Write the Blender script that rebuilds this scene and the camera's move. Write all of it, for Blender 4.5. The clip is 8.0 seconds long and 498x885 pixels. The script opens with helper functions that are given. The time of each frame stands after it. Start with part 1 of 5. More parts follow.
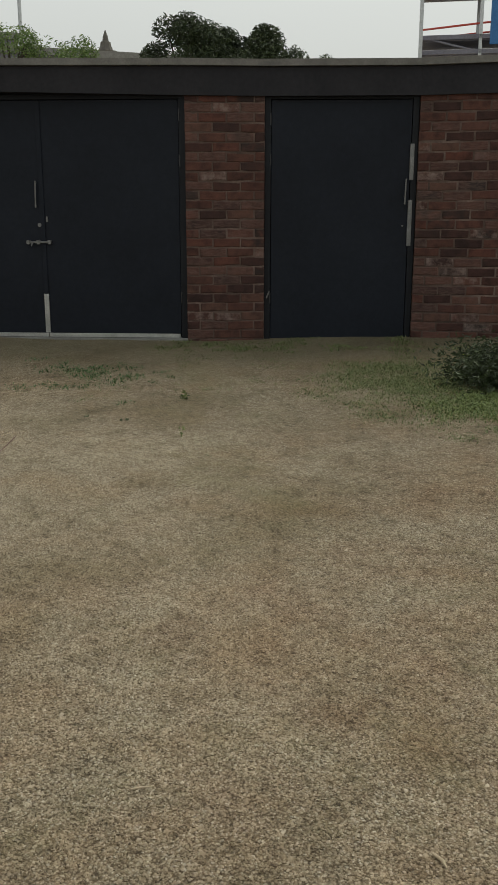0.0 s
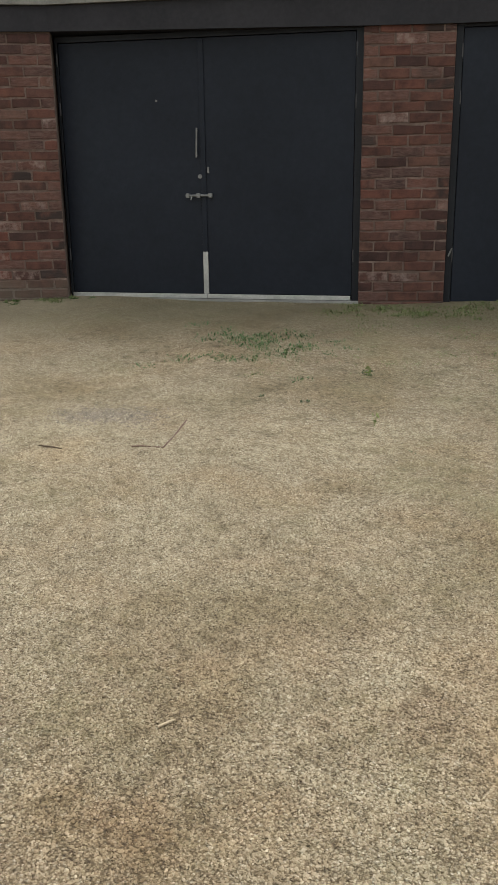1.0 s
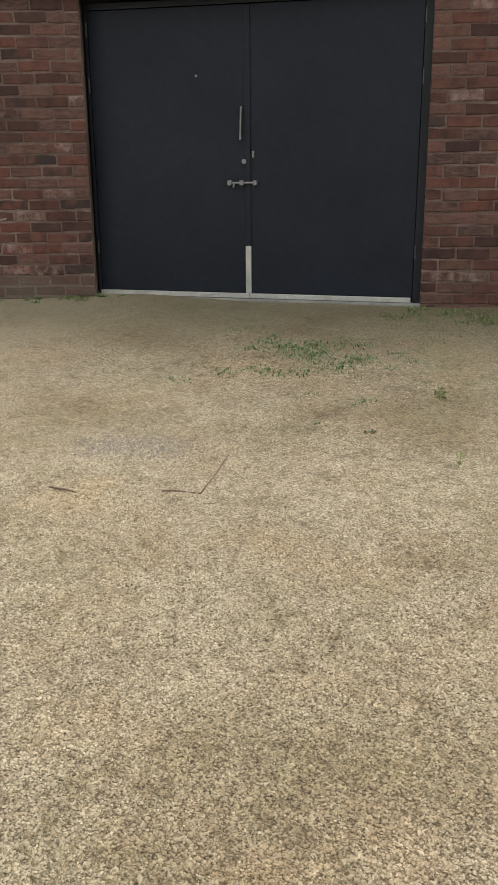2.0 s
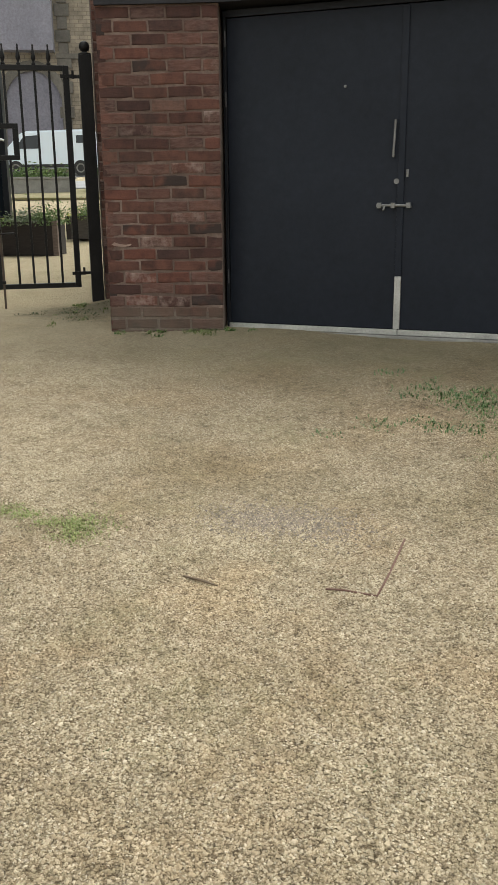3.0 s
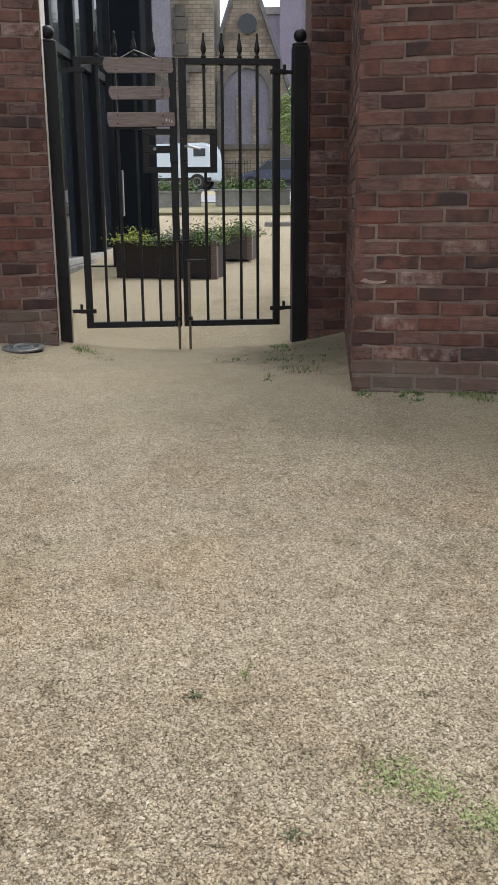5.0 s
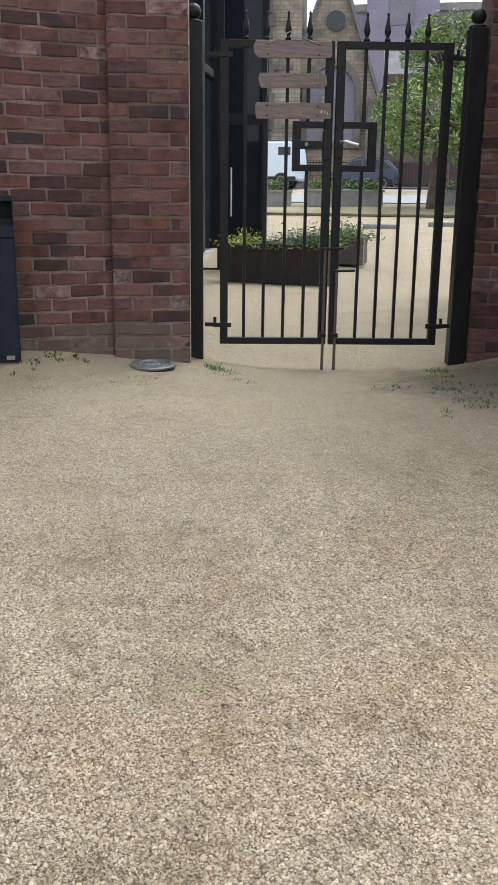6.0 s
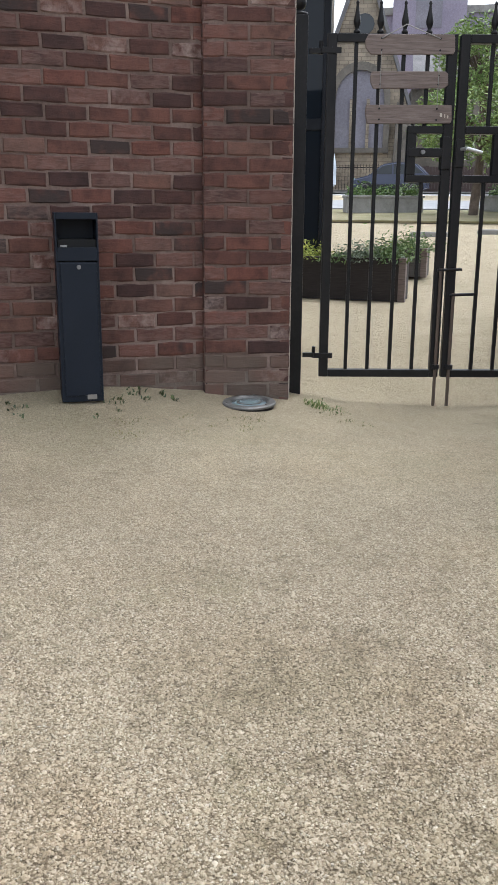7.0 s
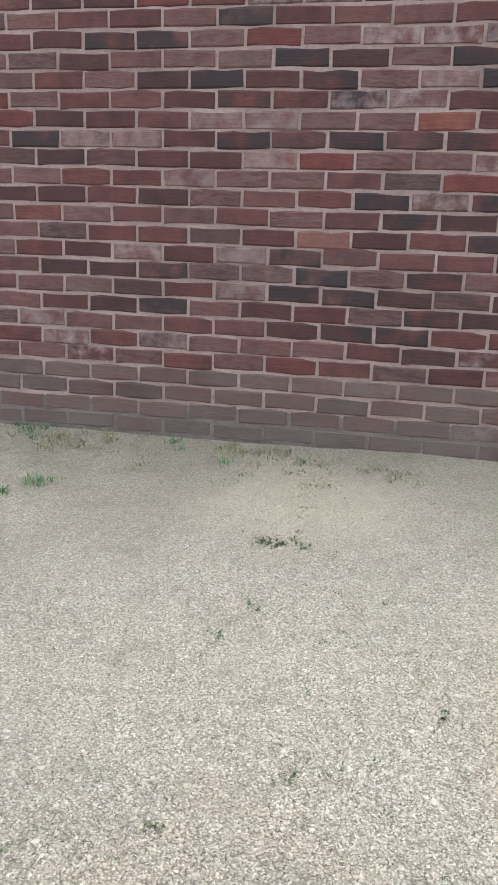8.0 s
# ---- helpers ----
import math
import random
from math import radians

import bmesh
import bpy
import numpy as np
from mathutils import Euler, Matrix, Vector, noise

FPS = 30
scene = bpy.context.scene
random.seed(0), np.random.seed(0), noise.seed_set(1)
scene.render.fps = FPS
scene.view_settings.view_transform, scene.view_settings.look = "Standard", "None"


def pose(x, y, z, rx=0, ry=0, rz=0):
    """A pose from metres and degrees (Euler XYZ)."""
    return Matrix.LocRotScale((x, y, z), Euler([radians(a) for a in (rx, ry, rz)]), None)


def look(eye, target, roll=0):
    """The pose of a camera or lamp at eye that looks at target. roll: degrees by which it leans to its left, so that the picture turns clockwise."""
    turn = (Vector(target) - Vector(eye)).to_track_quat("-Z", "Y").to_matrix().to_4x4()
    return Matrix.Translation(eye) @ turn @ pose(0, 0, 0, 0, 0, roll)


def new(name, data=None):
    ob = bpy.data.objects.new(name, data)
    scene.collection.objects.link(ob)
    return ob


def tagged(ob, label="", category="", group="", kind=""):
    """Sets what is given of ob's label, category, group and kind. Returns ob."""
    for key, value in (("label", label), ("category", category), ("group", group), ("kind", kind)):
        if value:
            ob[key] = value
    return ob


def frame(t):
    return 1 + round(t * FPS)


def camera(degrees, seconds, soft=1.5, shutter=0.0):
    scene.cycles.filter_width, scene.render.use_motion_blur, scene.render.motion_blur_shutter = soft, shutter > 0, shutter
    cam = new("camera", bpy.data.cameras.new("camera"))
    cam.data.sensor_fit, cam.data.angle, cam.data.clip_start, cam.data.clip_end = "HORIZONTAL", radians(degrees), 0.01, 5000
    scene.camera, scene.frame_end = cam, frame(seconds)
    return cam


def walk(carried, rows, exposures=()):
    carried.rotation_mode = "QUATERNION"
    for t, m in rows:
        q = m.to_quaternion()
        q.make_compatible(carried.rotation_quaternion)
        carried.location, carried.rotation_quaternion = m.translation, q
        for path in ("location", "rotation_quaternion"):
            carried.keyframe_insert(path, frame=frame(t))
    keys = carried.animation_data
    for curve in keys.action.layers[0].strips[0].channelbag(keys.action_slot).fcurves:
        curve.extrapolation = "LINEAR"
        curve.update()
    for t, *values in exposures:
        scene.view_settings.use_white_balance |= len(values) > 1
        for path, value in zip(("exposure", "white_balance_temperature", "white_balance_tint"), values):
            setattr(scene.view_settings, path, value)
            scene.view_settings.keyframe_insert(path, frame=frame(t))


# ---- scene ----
cam = camera(31.51, 8.0)
PATH = [
    (0, (3.667, 4.313, 1.123), (2.330, 5.722, 0.645), 0.07),
    (0.5, (3.327, 4.419, 1.132), (1.847, 5.645, 0.577), 0.12),
    (1, (2.983, 4.517, 1.151), (1.476, 5.695, 0.565), -0.76),
    (1.5, (2.674, 4.739, 1.145), (1.133, 5.864, 0.544), -0.82),
    (1.7, (2.538, 4.799, 1.157), (0.996, 5.915, 0.542), -0.58),
    (2.8, (1.775, 5.137, 1.059), (0.189, 6.223, 0.507), -0.93),
    (2.9, (1.695, 5.122, 1.066), (0.059, 6.135, 0.519), -0.85),
    (3, (1.619, 5.117, 1.074), (-0.064, 6.048, 0.527), -0.61),
    (3.1, (1.537, 5.109, 1.076), (-0.185, 5.962, 0.522), -0.39),
    (3.2, (1.456, 5.087, 1.066), (-0.297, 5.872, 0.509), -0.23),
    (3.3, (1.348, 5.097, 1.044), (-0.433, 5.816, 0.488), -0.20),
    (3.5, (1.182, 5.068, 1.078), (-0.631, 5.698, 0.517), -0.06),
    (4, (0.779, 5.054, 1.100), (-1.066, 5.628, 0.581), 0.18),
    (4.2, (0.596, 5.065, 1.121), (-1.252, 5.643, 0.620), 0.23),
    (5.3, (-0.268, 4.880, 1.114), (-2.031, 5.663, 0.587), -0.49),
    (5.5, (-0.470, 4.875, 1.101), (-2.247, 5.617, 0.562), -0.41),
    (6, (-0.835, 4.710, 1.141), (-2.665, 5.326, 0.621), 0.66),
    (6.5, (-1.183, 4.576, 1.176), (-2.994, 5.266, 0.679), 0.41),
    (7, (-1.585, 4.478, 1.195), (-3.431, 5.054, 0.684), 0.41),
    (7.1, (-1.637, 4.406, 1.227), (-3.509, 4.891, 0.715), 0.72),
    (7.2, (-1.703, 4.354, 1.222), (-3.603, 4.724, 0.719), 0.97),
    (7.3, (-1.733, 4.393, 1.192), (-3.664, 4.590, 0.710), 0.52),
    (7.4, (-1.781, 4.217, 1.163), (-3.723, 4.337, 0.701), 0.59),
    (7.5, (-1.872, 4.038, 1.181), (-3.816, 4.084, 0.714), 0.77),
    (7.7, (-1.976, 3.892, 1.279), (-3.898, 3.685, 0.763), 0.96),
    (7.8, (-2.005, 3.769, 1.253), (-3.913, 3.464, 0.740), 1.30),
    (8, (-2.070, 3.383, 1.219), (-3.951, 2.951, 0.696), 1.42),
]
walk(cam, [(t, look(eye, target, roll)) for t, eye, target, roll in PATH],
     exposures=[(0, -0.25, 6600, 2), (0.6, 0.43, 6550, 3), (1.0, 0.56, 6500, 4), (1.5, 0.8, 6550, 6), (3.0, 0.8, 6700, 3), (4.0, 0.8, 6300, 6), (5.5, 0.88, 6000, 10), (6.0, 1.05, 5900, 10), (6.5, 1.02, 5950, 10), (7.0, 1.1, 5850, 9), (7.5, 1.25, 5600, 8), (8, 1.46, 5350, 8)])

# ---- world and sun ----
SUN_AZ, SUN_EL = 112.0, 64.0
world = bpy.data.worlds.new("sky")
scene.world = world
world.use_nodes = True
wn = world.node_tree
sky = wn.nodes.new("ShaderNodeTexSky")
sky.sky_type = "NISHITA"
sky.sun_disc = False
sky.sun_elevation = radians(SUN_EL)
sky.sun_rotation = radians(90 - SUN_AZ)
sky.dust_density = 10.0
sky.air_density = 1.0
sky.ozone_density = 1.0
bg = wn.nodes["Background"]
bg.inputs["Strength"].default_value = 0.15
haze = wn.nodes.new("ShaderNodeHueSaturation")
haze.inputs["Saturation"].default_value = 0.22
wn.links.new(sky.outputs["Color"], haze.inputs["Color"])
cloud = wn.nodes.new("ShaderNodeMix")
cloud.data_type = "RGBA"
cloud.inputs[0].default_value = 0.55
wn.links.new(haze.outputs["Color"], cloud.inputs[6])
cloud.inputs[7].default_value = (6.6, 6.6, 6.7, 1)
wn.links.new(cloud.outputs[2], bg.inputs["Color"])
sun_data = bpy.data.lights.new("sun", "SUN")
sun_data.energy, sun_data.angle, sun_data.color = 0.62, radians(40), (1.0, 0.95, 0.87)
sun = new("sun", sun_data)
sd = Vector((math.cos(radians(SUN_AZ)) * math.cos(radians(SUN_EL)), math.sin(radians(SUN_AZ)) * math.cos(radians(SUN_EL)), math.sin(radians(SUN_EL))))
sun.matrix_world = look(sd * 60, (0, 0, 0))


# ---- materials ----
def mat(name, color=(0.5, 0.5, 0.5), rough=0.6, metal=0.0):
    m = bpy.data.materials.new(name)
    m.use_nodes = True
    b = m.node_tree.nodes["Principled BSDF"]
    b.inputs["Base Color"].default_value = (*color, 1)
    b.inputs["Roughness"].default_value = rough
    b.inputs["Metallic"].default_value = metal
    return m


def nodes(m):
    return m.node_tree.nodes, m.node_tree.links, m.node_tree.nodes["Principled BSDF"]


def add(ns, kind, **values):
    n = ns.new(kind)
    for k, v in values.items():
        n.inputs[k.replace("_", " ")].default_value = v
    return n


def ramp(ns, stops, mode="LINEAR"):
    r = ns.new("ShaderNodeValToRGB")
    r.color_ramp.interpolation = mode
    e = r.color_ramp.elements
    while len(e) < len(stops):
        e.new(0.5)
    for i, (p, c) in enumerate(stops):
        e[i].position = p
        e[i].color = (*c, 1) if len(c) == 3 else c
    return r


def mix(ns, ls, fac, a, b, blend="MIX"):
    n = ns.new("ShaderNodeMix")
    n.data_type = "RGBA"
    n.blend_type = blend
    for socket, value in ((n.inputs[0], fac), (n.inputs[6], a), (n.inputs[7], b)):
        if hasattr(value, "links"):
            ls.new(value, socket)
        elif isinstance(value, (int, float)):
            socket.default_value = value
        else:
            socket.default_value = (*value, 1)
    return n.outputs[2]


def bump(ns, ls, b, height, strength=0.3, dist=0.01, old=None):
    n = ns.new("ShaderNodeBump")
    n.inputs["Strength"].default_value = strength
    n.inputs["Distance"].default_value = dist
    ls.new(height, n.inputs["Height"])
    if old is not None:
        ls.new(old.outputs["Normal"], n.inputs["Normal"])
    ls.new(n.outputs["Normal"], b.inputs["Normal"])
    return n


def brick_material(name="fired_clay_brick", source="Random", weathered=False, wash=0.0, always=""):
    """Stock brick, each with its own tone; some burnt dark, some with a lime bloom."""
    m = mat(name, (0.12, 0.07, 0.06), 0.92)
    ns, ls, b = nodes(m)
    info = ns.new("ShaderNodeObjectInfo" if source == "Random" else "ShaderNodeNewGeometry")
    rand = info.outputs[source]
    tc = ns.new("ShaderNodeNewGeometry")

    def own(k):
        a = ns.new("ShaderNodeMath")
        a.operation = "MULTIPLY"
        a.inputs[1].default_value = k
        ls.new(rand, a.inputs[0])
        f = ns.new("ShaderNodeMath")
        f.operation = "FRACT"
        ls.new(a.outputs[0], f.inputs[0])
        return f.outputs[0]

    def times(p, q):
        a = ns.new("ShaderNodeMath")
        a.operation = "MULTIPLY"
        ls.new(p, a.inputs[0])
        ls.new(q, a.inputs[1])
        return a.outputs[0]

    off = ns.new("ShaderNodeVectorMath")
    off.operation = "MULTIPLY_ADD"
    ls.new(rand, off.inputs[0])
    off.inputs[1].default_value = (37, 91, 53)
    ls.new(tc.outputs["Position"], off.inputs[2])
    tones = [(0.0, (0.0486, 0.0227, 0.0194)), (0.20, (0.0662, 0.0254, 0.0206)), (0.45, (0.0897, 0.0305, 0.0242)), (0.64, (0.0993, 0.0377, 0.0305)),
             (0.80, (0.1103, 0.0499, 0.0411)), (0.90, (0.0868, 0.0465, 0.0368)), (0.965, (0.0970, 0.0288, 0.0221)), (1.0, (0.1213, 0.0365, 0.0253))]
    if weathered:
        tones = [(0.0, (0.0470, 0.0225, 0.0190)), (0.22, (0.0660, 0.0290, 0.0225)), (0.48, (0.0870, 0.0370, 0.0275)), (0.72, (0.1060, 0.0470, 0.0345)), (0.88, (0.1120, 0.0420, 0.0300)), (1.0, (0.1130, 0.0600, 0.0450))]
    if always == "orange":
        tones = [(0.0, (0.145, 0.044, 0.030)), (1.0, (0.175, 0.068, 0.042))]
    base = ramp(ns, tones)
    ls.new(rand, base.inputs["Fac"])
    n1 = add(ns, "ShaderNodeTexNoise", Scale=11.0, Detail=4.0, Roughness=0.6)
    ls.new(off.outputs["Vector"], n1.inputs["Vector"])
    n2 = add(ns, "ShaderNodeTexNoise", Scale=130.0, Detail=4.0, Roughness=0.7)
    ls.new(tc.outputs["Position"], n2.inputs["Vector"])
    deep = 0.55 if weathered else 0.72
    blotch = ramp(ns, [(0.30, (deep, deep, deep)), (0.50, (1, 1, 1)), (0.72, (1.32, 1.28, 1.25))])
    ls.new(n1.outputs["Fac"], blotch.inputs["Fac"])
    col = mix(ns, ls, 1.0, base.outputs["Color"], blotch.outputs["Color"], "MULTIPLY")
    grain = ramp(ns, [(0.3, (0.78, 0.78, 0.78)), (0.7, (1.18, 1.18, 1.18))])
    ls.new(n2.outputs["Fac"], grain.inputs["Fac"])
    col = mix(ns, ls, 0.6, col, grain.outputs["Color"], "MULTIPLY")
    # burnt cores
    burnt = ramp(ns, [(0.0, (1, 1, 1)), (1.0, (1, 1, 1))] if always == "burnt" else [(0.84 if weathered else 0.95, (0, 0, 0)), (0.91 if weathered else 0.98, (1, 1, 1))])
    ls.new(own(7.31), burnt.inputs["Fac"])
    n5 = add(ns, "ShaderNodeTexNoise", Scale=7.5, Detail=3.0, Roughness=0.55)
    ls.new(off.outputs["Vector"], n5.inputs["Vector"])
    core = ramp(ns, [(0.36, (0, 0, 0)), (0.54, (0.88, 0.88, 0.88))])
    ls.new(n5.outputs["Fac"], core.inputs["Fac"])
    col = mix(ns, ls, times(burnt.outputs["Color"], core.outputs["Color"]), col, (0.027, 0.020, 0.018))
    # pinkish folds and lime bloom
    fold_map = ns.new("ShaderNodeMapping")
    fold_map.inputs["Scale"].default_value = (14, 14, 62)
    ls.new(off.outputs["Vector"], fold_map.inputs["Vector"])
    folds = add(ns, "ShaderNodeTexNoise", Scale=1.0, Detail=4.0, Roughness=0.6, Distortion=1.2)
    ls.new(fold_map.outputs["Vector"], folds.inputs["Vector"])
    pale = ramp(ns, [(0.0, (0, 0, 0)), (1.0, (0, 0, 0))] if always == "burnt" else [(0.58 if weathered else 0.62, (0, 0, 0)), (0.72, (1, 1, 1))])
    ls.new(own(13.7), pale.inputs["Fac"])
    streak = ramp(ns, [(0.40, (0.08, 0.08, 0.08)), (0.70, (0.46, 0.46, 0.46))])
    ls.new(folds.outputs["Fac"], streak.inputs["Fac"])
    col = mix(ns, ls, times(pale.outputs["Color"], streak.outputs["Color"]), col, (0.205, 0.135, 0.115))
    n3 = add(ns, "ShaderNodeTexNoise", Scale=14.0, Detail=6.0, Roughness=0.66)
    ls.new(off.outputs["Vector"], n3.inputs["Vector"])
    some = ramp(ns, [(0.0, (1, 1, 1)), (1.0, (1, 1, 1))] if always == "limed" else [(0.93, (0, 0, 0)), (0.97, (1, 1, 1))])
    ls.new(own(23.9), some.inputs["Fac"])
    lime = ramp(ns, [(0.36, (0.06, 0.06, 0.06)), (0.74, (0.70, 0.70, 0.70))] if always == "limed" else [(0.43, (0.02, 0.02, 0.02)), (0.68, (0.78, 0.78, 0.78))])
    ls.new(n3.outputs["Fac"], lime.inputs["Fac"])
    col = mix(ns, ls, times(some.outputs["Color"], lime.outputs["Color"]), col, (0.31, 0.232, 0.203))
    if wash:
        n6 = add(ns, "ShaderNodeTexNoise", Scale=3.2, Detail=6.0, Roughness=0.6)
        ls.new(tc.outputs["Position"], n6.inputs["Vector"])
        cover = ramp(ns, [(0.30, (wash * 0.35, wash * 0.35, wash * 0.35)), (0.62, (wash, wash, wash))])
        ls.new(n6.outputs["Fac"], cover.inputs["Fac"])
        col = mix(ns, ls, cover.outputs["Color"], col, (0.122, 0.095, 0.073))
    ls.new(col, b.inputs["Base Color"])
    b1 = bump(ns, ls, b, n2.outputs["Fac"], 0.35, 0.004)
    bump(ns, ls, b, folds.outputs["Fac"], 0.5, 0.008, b1)
    return m


def speckle(name, c1, c2, scale, rough=0.9, fine=None, strength=0.3, dist=0.01, metal=0.0, c3=None):
    m = mat(name, c1, rough, metal)
    ns, ls, b = nodes(m)
    tc = ns.new("ShaderNodeNewGeometry")
    n1 = add(ns, "ShaderNodeTexNoise", Scale=scale, Detail=6.0, Roughness=0.65)
    ls.new(tc.outputs["Position"], n1.inputs["Vector"])
    stops = [(0.3, c1), (0.7, c2)] if c3 is None else [(0.25, c1), (0.5, c2), (0.75, c3)]
    r = ramp(ns, stops)
    ls.new(n1.outputs["Fac"], r.inputs["Fac"])
    n2 = add(ns, "ShaderNodeTexNoise", Scale=fine or scale * 8, Detail=4.0, Roughness=0.7)
    ls.new(tc.outputs["Position"], n2.inputs["Vector"])
    g = ramp(ns, [(0.3, (0.75, 0.75, 0.75)), (0.7, (1.2, 1.2, 1.2))])
    ls.new(n2.outputs["Fac"], g.inputs["Fac"])
    ls.new(mix(ns, ls, 0.7, r.outputs["Color"], g.outputs["Color"], "MULTIPLY"), b.inputs["Base Color"])
    bump(ns, ls, b, n2.outputs["Fac"], strength, dist)
    return m


def ashlar(name, c1, c2):
    """Far coursed stone: pale blocks with darker joints and soot."""
    m = mat(name, c2, 0.95)
    ns, ls, b = nodes(m)
    tc = ns.new("ShaderNodeTexCoord")
    mp = ns.new("ShaderNodeMapping")
    mp.inputs["Rotation"].default_value = (radians(90), 0, 0)
    ls.new(tc.outputs["Object"], mp.inputs["Vector"])
    br = add(ns, "ShaderNodeTexBrick", Scale=1.0, Mortar_Size=0.013)
    br.inputs["Brick Width"].default_value = 0.44
    br.inputs["Row Height"].default_value = 0.19
    br.inputs["Color1"].default_value = (*c2, 1)
    br.inputs["Color2"].default_value = (c2[0] * 0.72, c2[1] * 0.72, c2[2] * 0.74, 1)
    br.inputs["Mortar"].default_value = (*c1, 1)
    ls.new(mp.outputs["Vector"], br.inputs["Vector"])
    n = add(ns, "ShaderNodeTexNoise", Scale=0.55, Detail=6.0, Roughness=0.65)
    ls.new(tc.outputs["Object"], n.inputs["Vector"])
    r = ramp(ns, [(0.34, (0.42, 0.41, 0.42)), (0.52, (1, 1, 1)), (0.7, (1.25, 1.24, 1.22))])
    ls.new(n.outputs["Fac"], r.inputs["Fac"])
    ls.new(mix(ns, ls, 0.9, br.outputs["Color"], r.outputs["Color"], "MULTIPLY"), b.inputs["Base Color"])
    bump(ns, ls, b, n.outputs["Fac"], 0.3, 0.05)
    return m


def patches(ns, ls, pos, col):
    """Trodden earth, damp and moss in broad soft patches, with shade and lightening painted in, shared by the ground
    and its loose stones.
    """
    n1 = add(ns, "ShaderNodeTexNoise", Scale=1.1, Detail=6.0, Roughness=0.62)
    ls.new(pos, n1.inputs["Vector"])
    p1 = ramp(ns, [(0.32, (0.76, 0.735, 0.65)), (0.5, (1.02, 1.01, 1.0)), (0.68, (1.14, 1.13, 1.11))])
    ls.new(n1.outputs["Fac"], p1.inputs["Fac"])
    col = mix(ns, ls, 1.0, col, p1.outputs["Color"], "MULTIPLY")
    n2 = add(ns, "ShaderNodeTexNoise", Scale=6.0, Detail=7.0, Roughness=0.72)
    ls.new(pos, n2.inputs["Vector"])
    p2 = ramp(ns, [(0.31, (0.66, 0.635, 0.555)), (0.46, (0.98, 0.97, 0.95)), (0.72, (1.10, 1.09, 1.07))])
    ls.new(n2.outputs["Fac"], p2.inputs["Fac"])
    col = mix(ns, ls, 0.95, col, p2.outputs["Color"], "MULTIPLY")
    n4 = add(ns, "ShaderNodeTexNoise", Scale=24.0, Detail=4.0, Roughness=0.65)
    ls.new(pos, n4.inputs["Vector"])
    p4 = ramp(ns, [(0.30, (0.80, 0.78, 0.74)), (0.46, (0.99, 0.98, 0.97)), (0.68, (1.08, 1.08, 1.08))])
    ls.new(n4.outputs["Fac"], p4.inputs["Fac"])
    col = mix(ns, ls, 0.9, col, p4.outputs["Color"], "MULTIPLY")
    # damp moss along the foot of the outbuilding, darkened too for the building's shade
    damp = ns.new("ShaderNodeVectorMath")
    damp.operation = "DOT_PRODUCT"
    ls.new(pos, damp.inputs[0])
    damp.inputs[1].default_value = (-0.65, 0.76, 0.0)
    uneven = ns.new("ShaderNodeMath")
    uneven.operation = "MULTIPLY_ADD"
    ls.new(n2.outputs["Fac"], uneven.inputs[0])
    uneven.inputs[1].default_value = 2.6
    ls.new(damp.outputs["Value"], uneven.inputs[2])
    band = ns.new("ShaderNodeMapRange")
    band.interpolation_type = "SMOOTHSTEP"
    band.inputs["From Min"].default_value = 8.0
    band.inputs["From Max"].default_value = 9.7
    band.inputs["To Max"].default_value = 0.62
    ls.new(uneven.outputs[0], band.inputs["Value"])
    plain = col
    axes = ns.new("ShaderNodeSeparateXYZ")
    ls.new(pos, axes.inputs["Vector"])
    before = ns.new("ShaderNodeMapRange")
    before.interpolation_type = "SMOOTHSTEP"
    before.inputs["From Min"].default_value = -3.9
    before.inputs["From Max"].default_value = -2.6
    ls.new(axes.outputs["X"], before.inputs["Value"])
    both = ns.new("ShaderNodeMath")
    both.operation = "MULTIPLY"
    ls.new(band.outputs["Result"], both.inputs[0])
    ls.new(before.outputs["Result"], both.inputs[1])
    col = mix(ns, ls, both.outputs[0], col, (0.118, 0.104, 0.052))
    # paler worn sand around and beyond the gate
    dot = ns.new("ShaderNodeVectorMath")
    dot.operation = "DOT_PRODUCT"
    ls.new(pos, dot.inputs[0])
    dot.inputs[1].default_value = (-0.835, 0.55, 0.0)
    reach = ns.new("ShaderNodeMath")
    reach.operation = "MULTIPLY_ADD"
    ls.new(n1.outputs["Fac"], reach.inputs[0])
    reach.inputs[1].default_value = 1.6
    ls.new(dot.outputs["Value"], reach.inputs[2])
    sandy = ns.new("ShaderNodeMapRange")
    sandy.interpolation_type = "SMOOTHSTEP"
    sandy.inputs["From Min"].default_value = 6.7
    sandy.inputs["From Max"].default_value = 9.3
    ls.new(reach.outputs[0], sandy.inputs["Value"])
    col = mix(ns, ls, sandy.outputs["Result"], col, mix(ns, ls, 0.55, mix(ns, ls, 1.0, plain, (1.38, 1.34, 1.24), "MULTIPLY"), (0.45, 0.385, 0.255)))
    n3 = add(ns, "ShaderNodeTexNoise", Scale=0.8, Detail=8.0, Roughness=0.75)
    ls.new(pos, n3.inputs["Vector"])
    p3 = ramp(ns, [(0.53, (0, 0, 0)), (0.68, (0.45, 0.45, 0.45))])
    ls.new(n3.outputs["Fac"], p3.inputs["Fac"])
    col = mix(ns, ls, p3.outputs["Color"], col, (0.17, 0.155, 0.070))

    def zone(value, lo, hi, top):
        r = ns.new("ShaderNodeMapRange")
        r.interpolation_type = "SMOOTHSTEP"
        r.inputs["From Min"].default_value = lo
        r.inputs["From Max"].default_value = hi
        r.inputs["To Max"].default_value = top
        ls.new(value, r.inputs["Value"])
        return r.outputs["Result"]

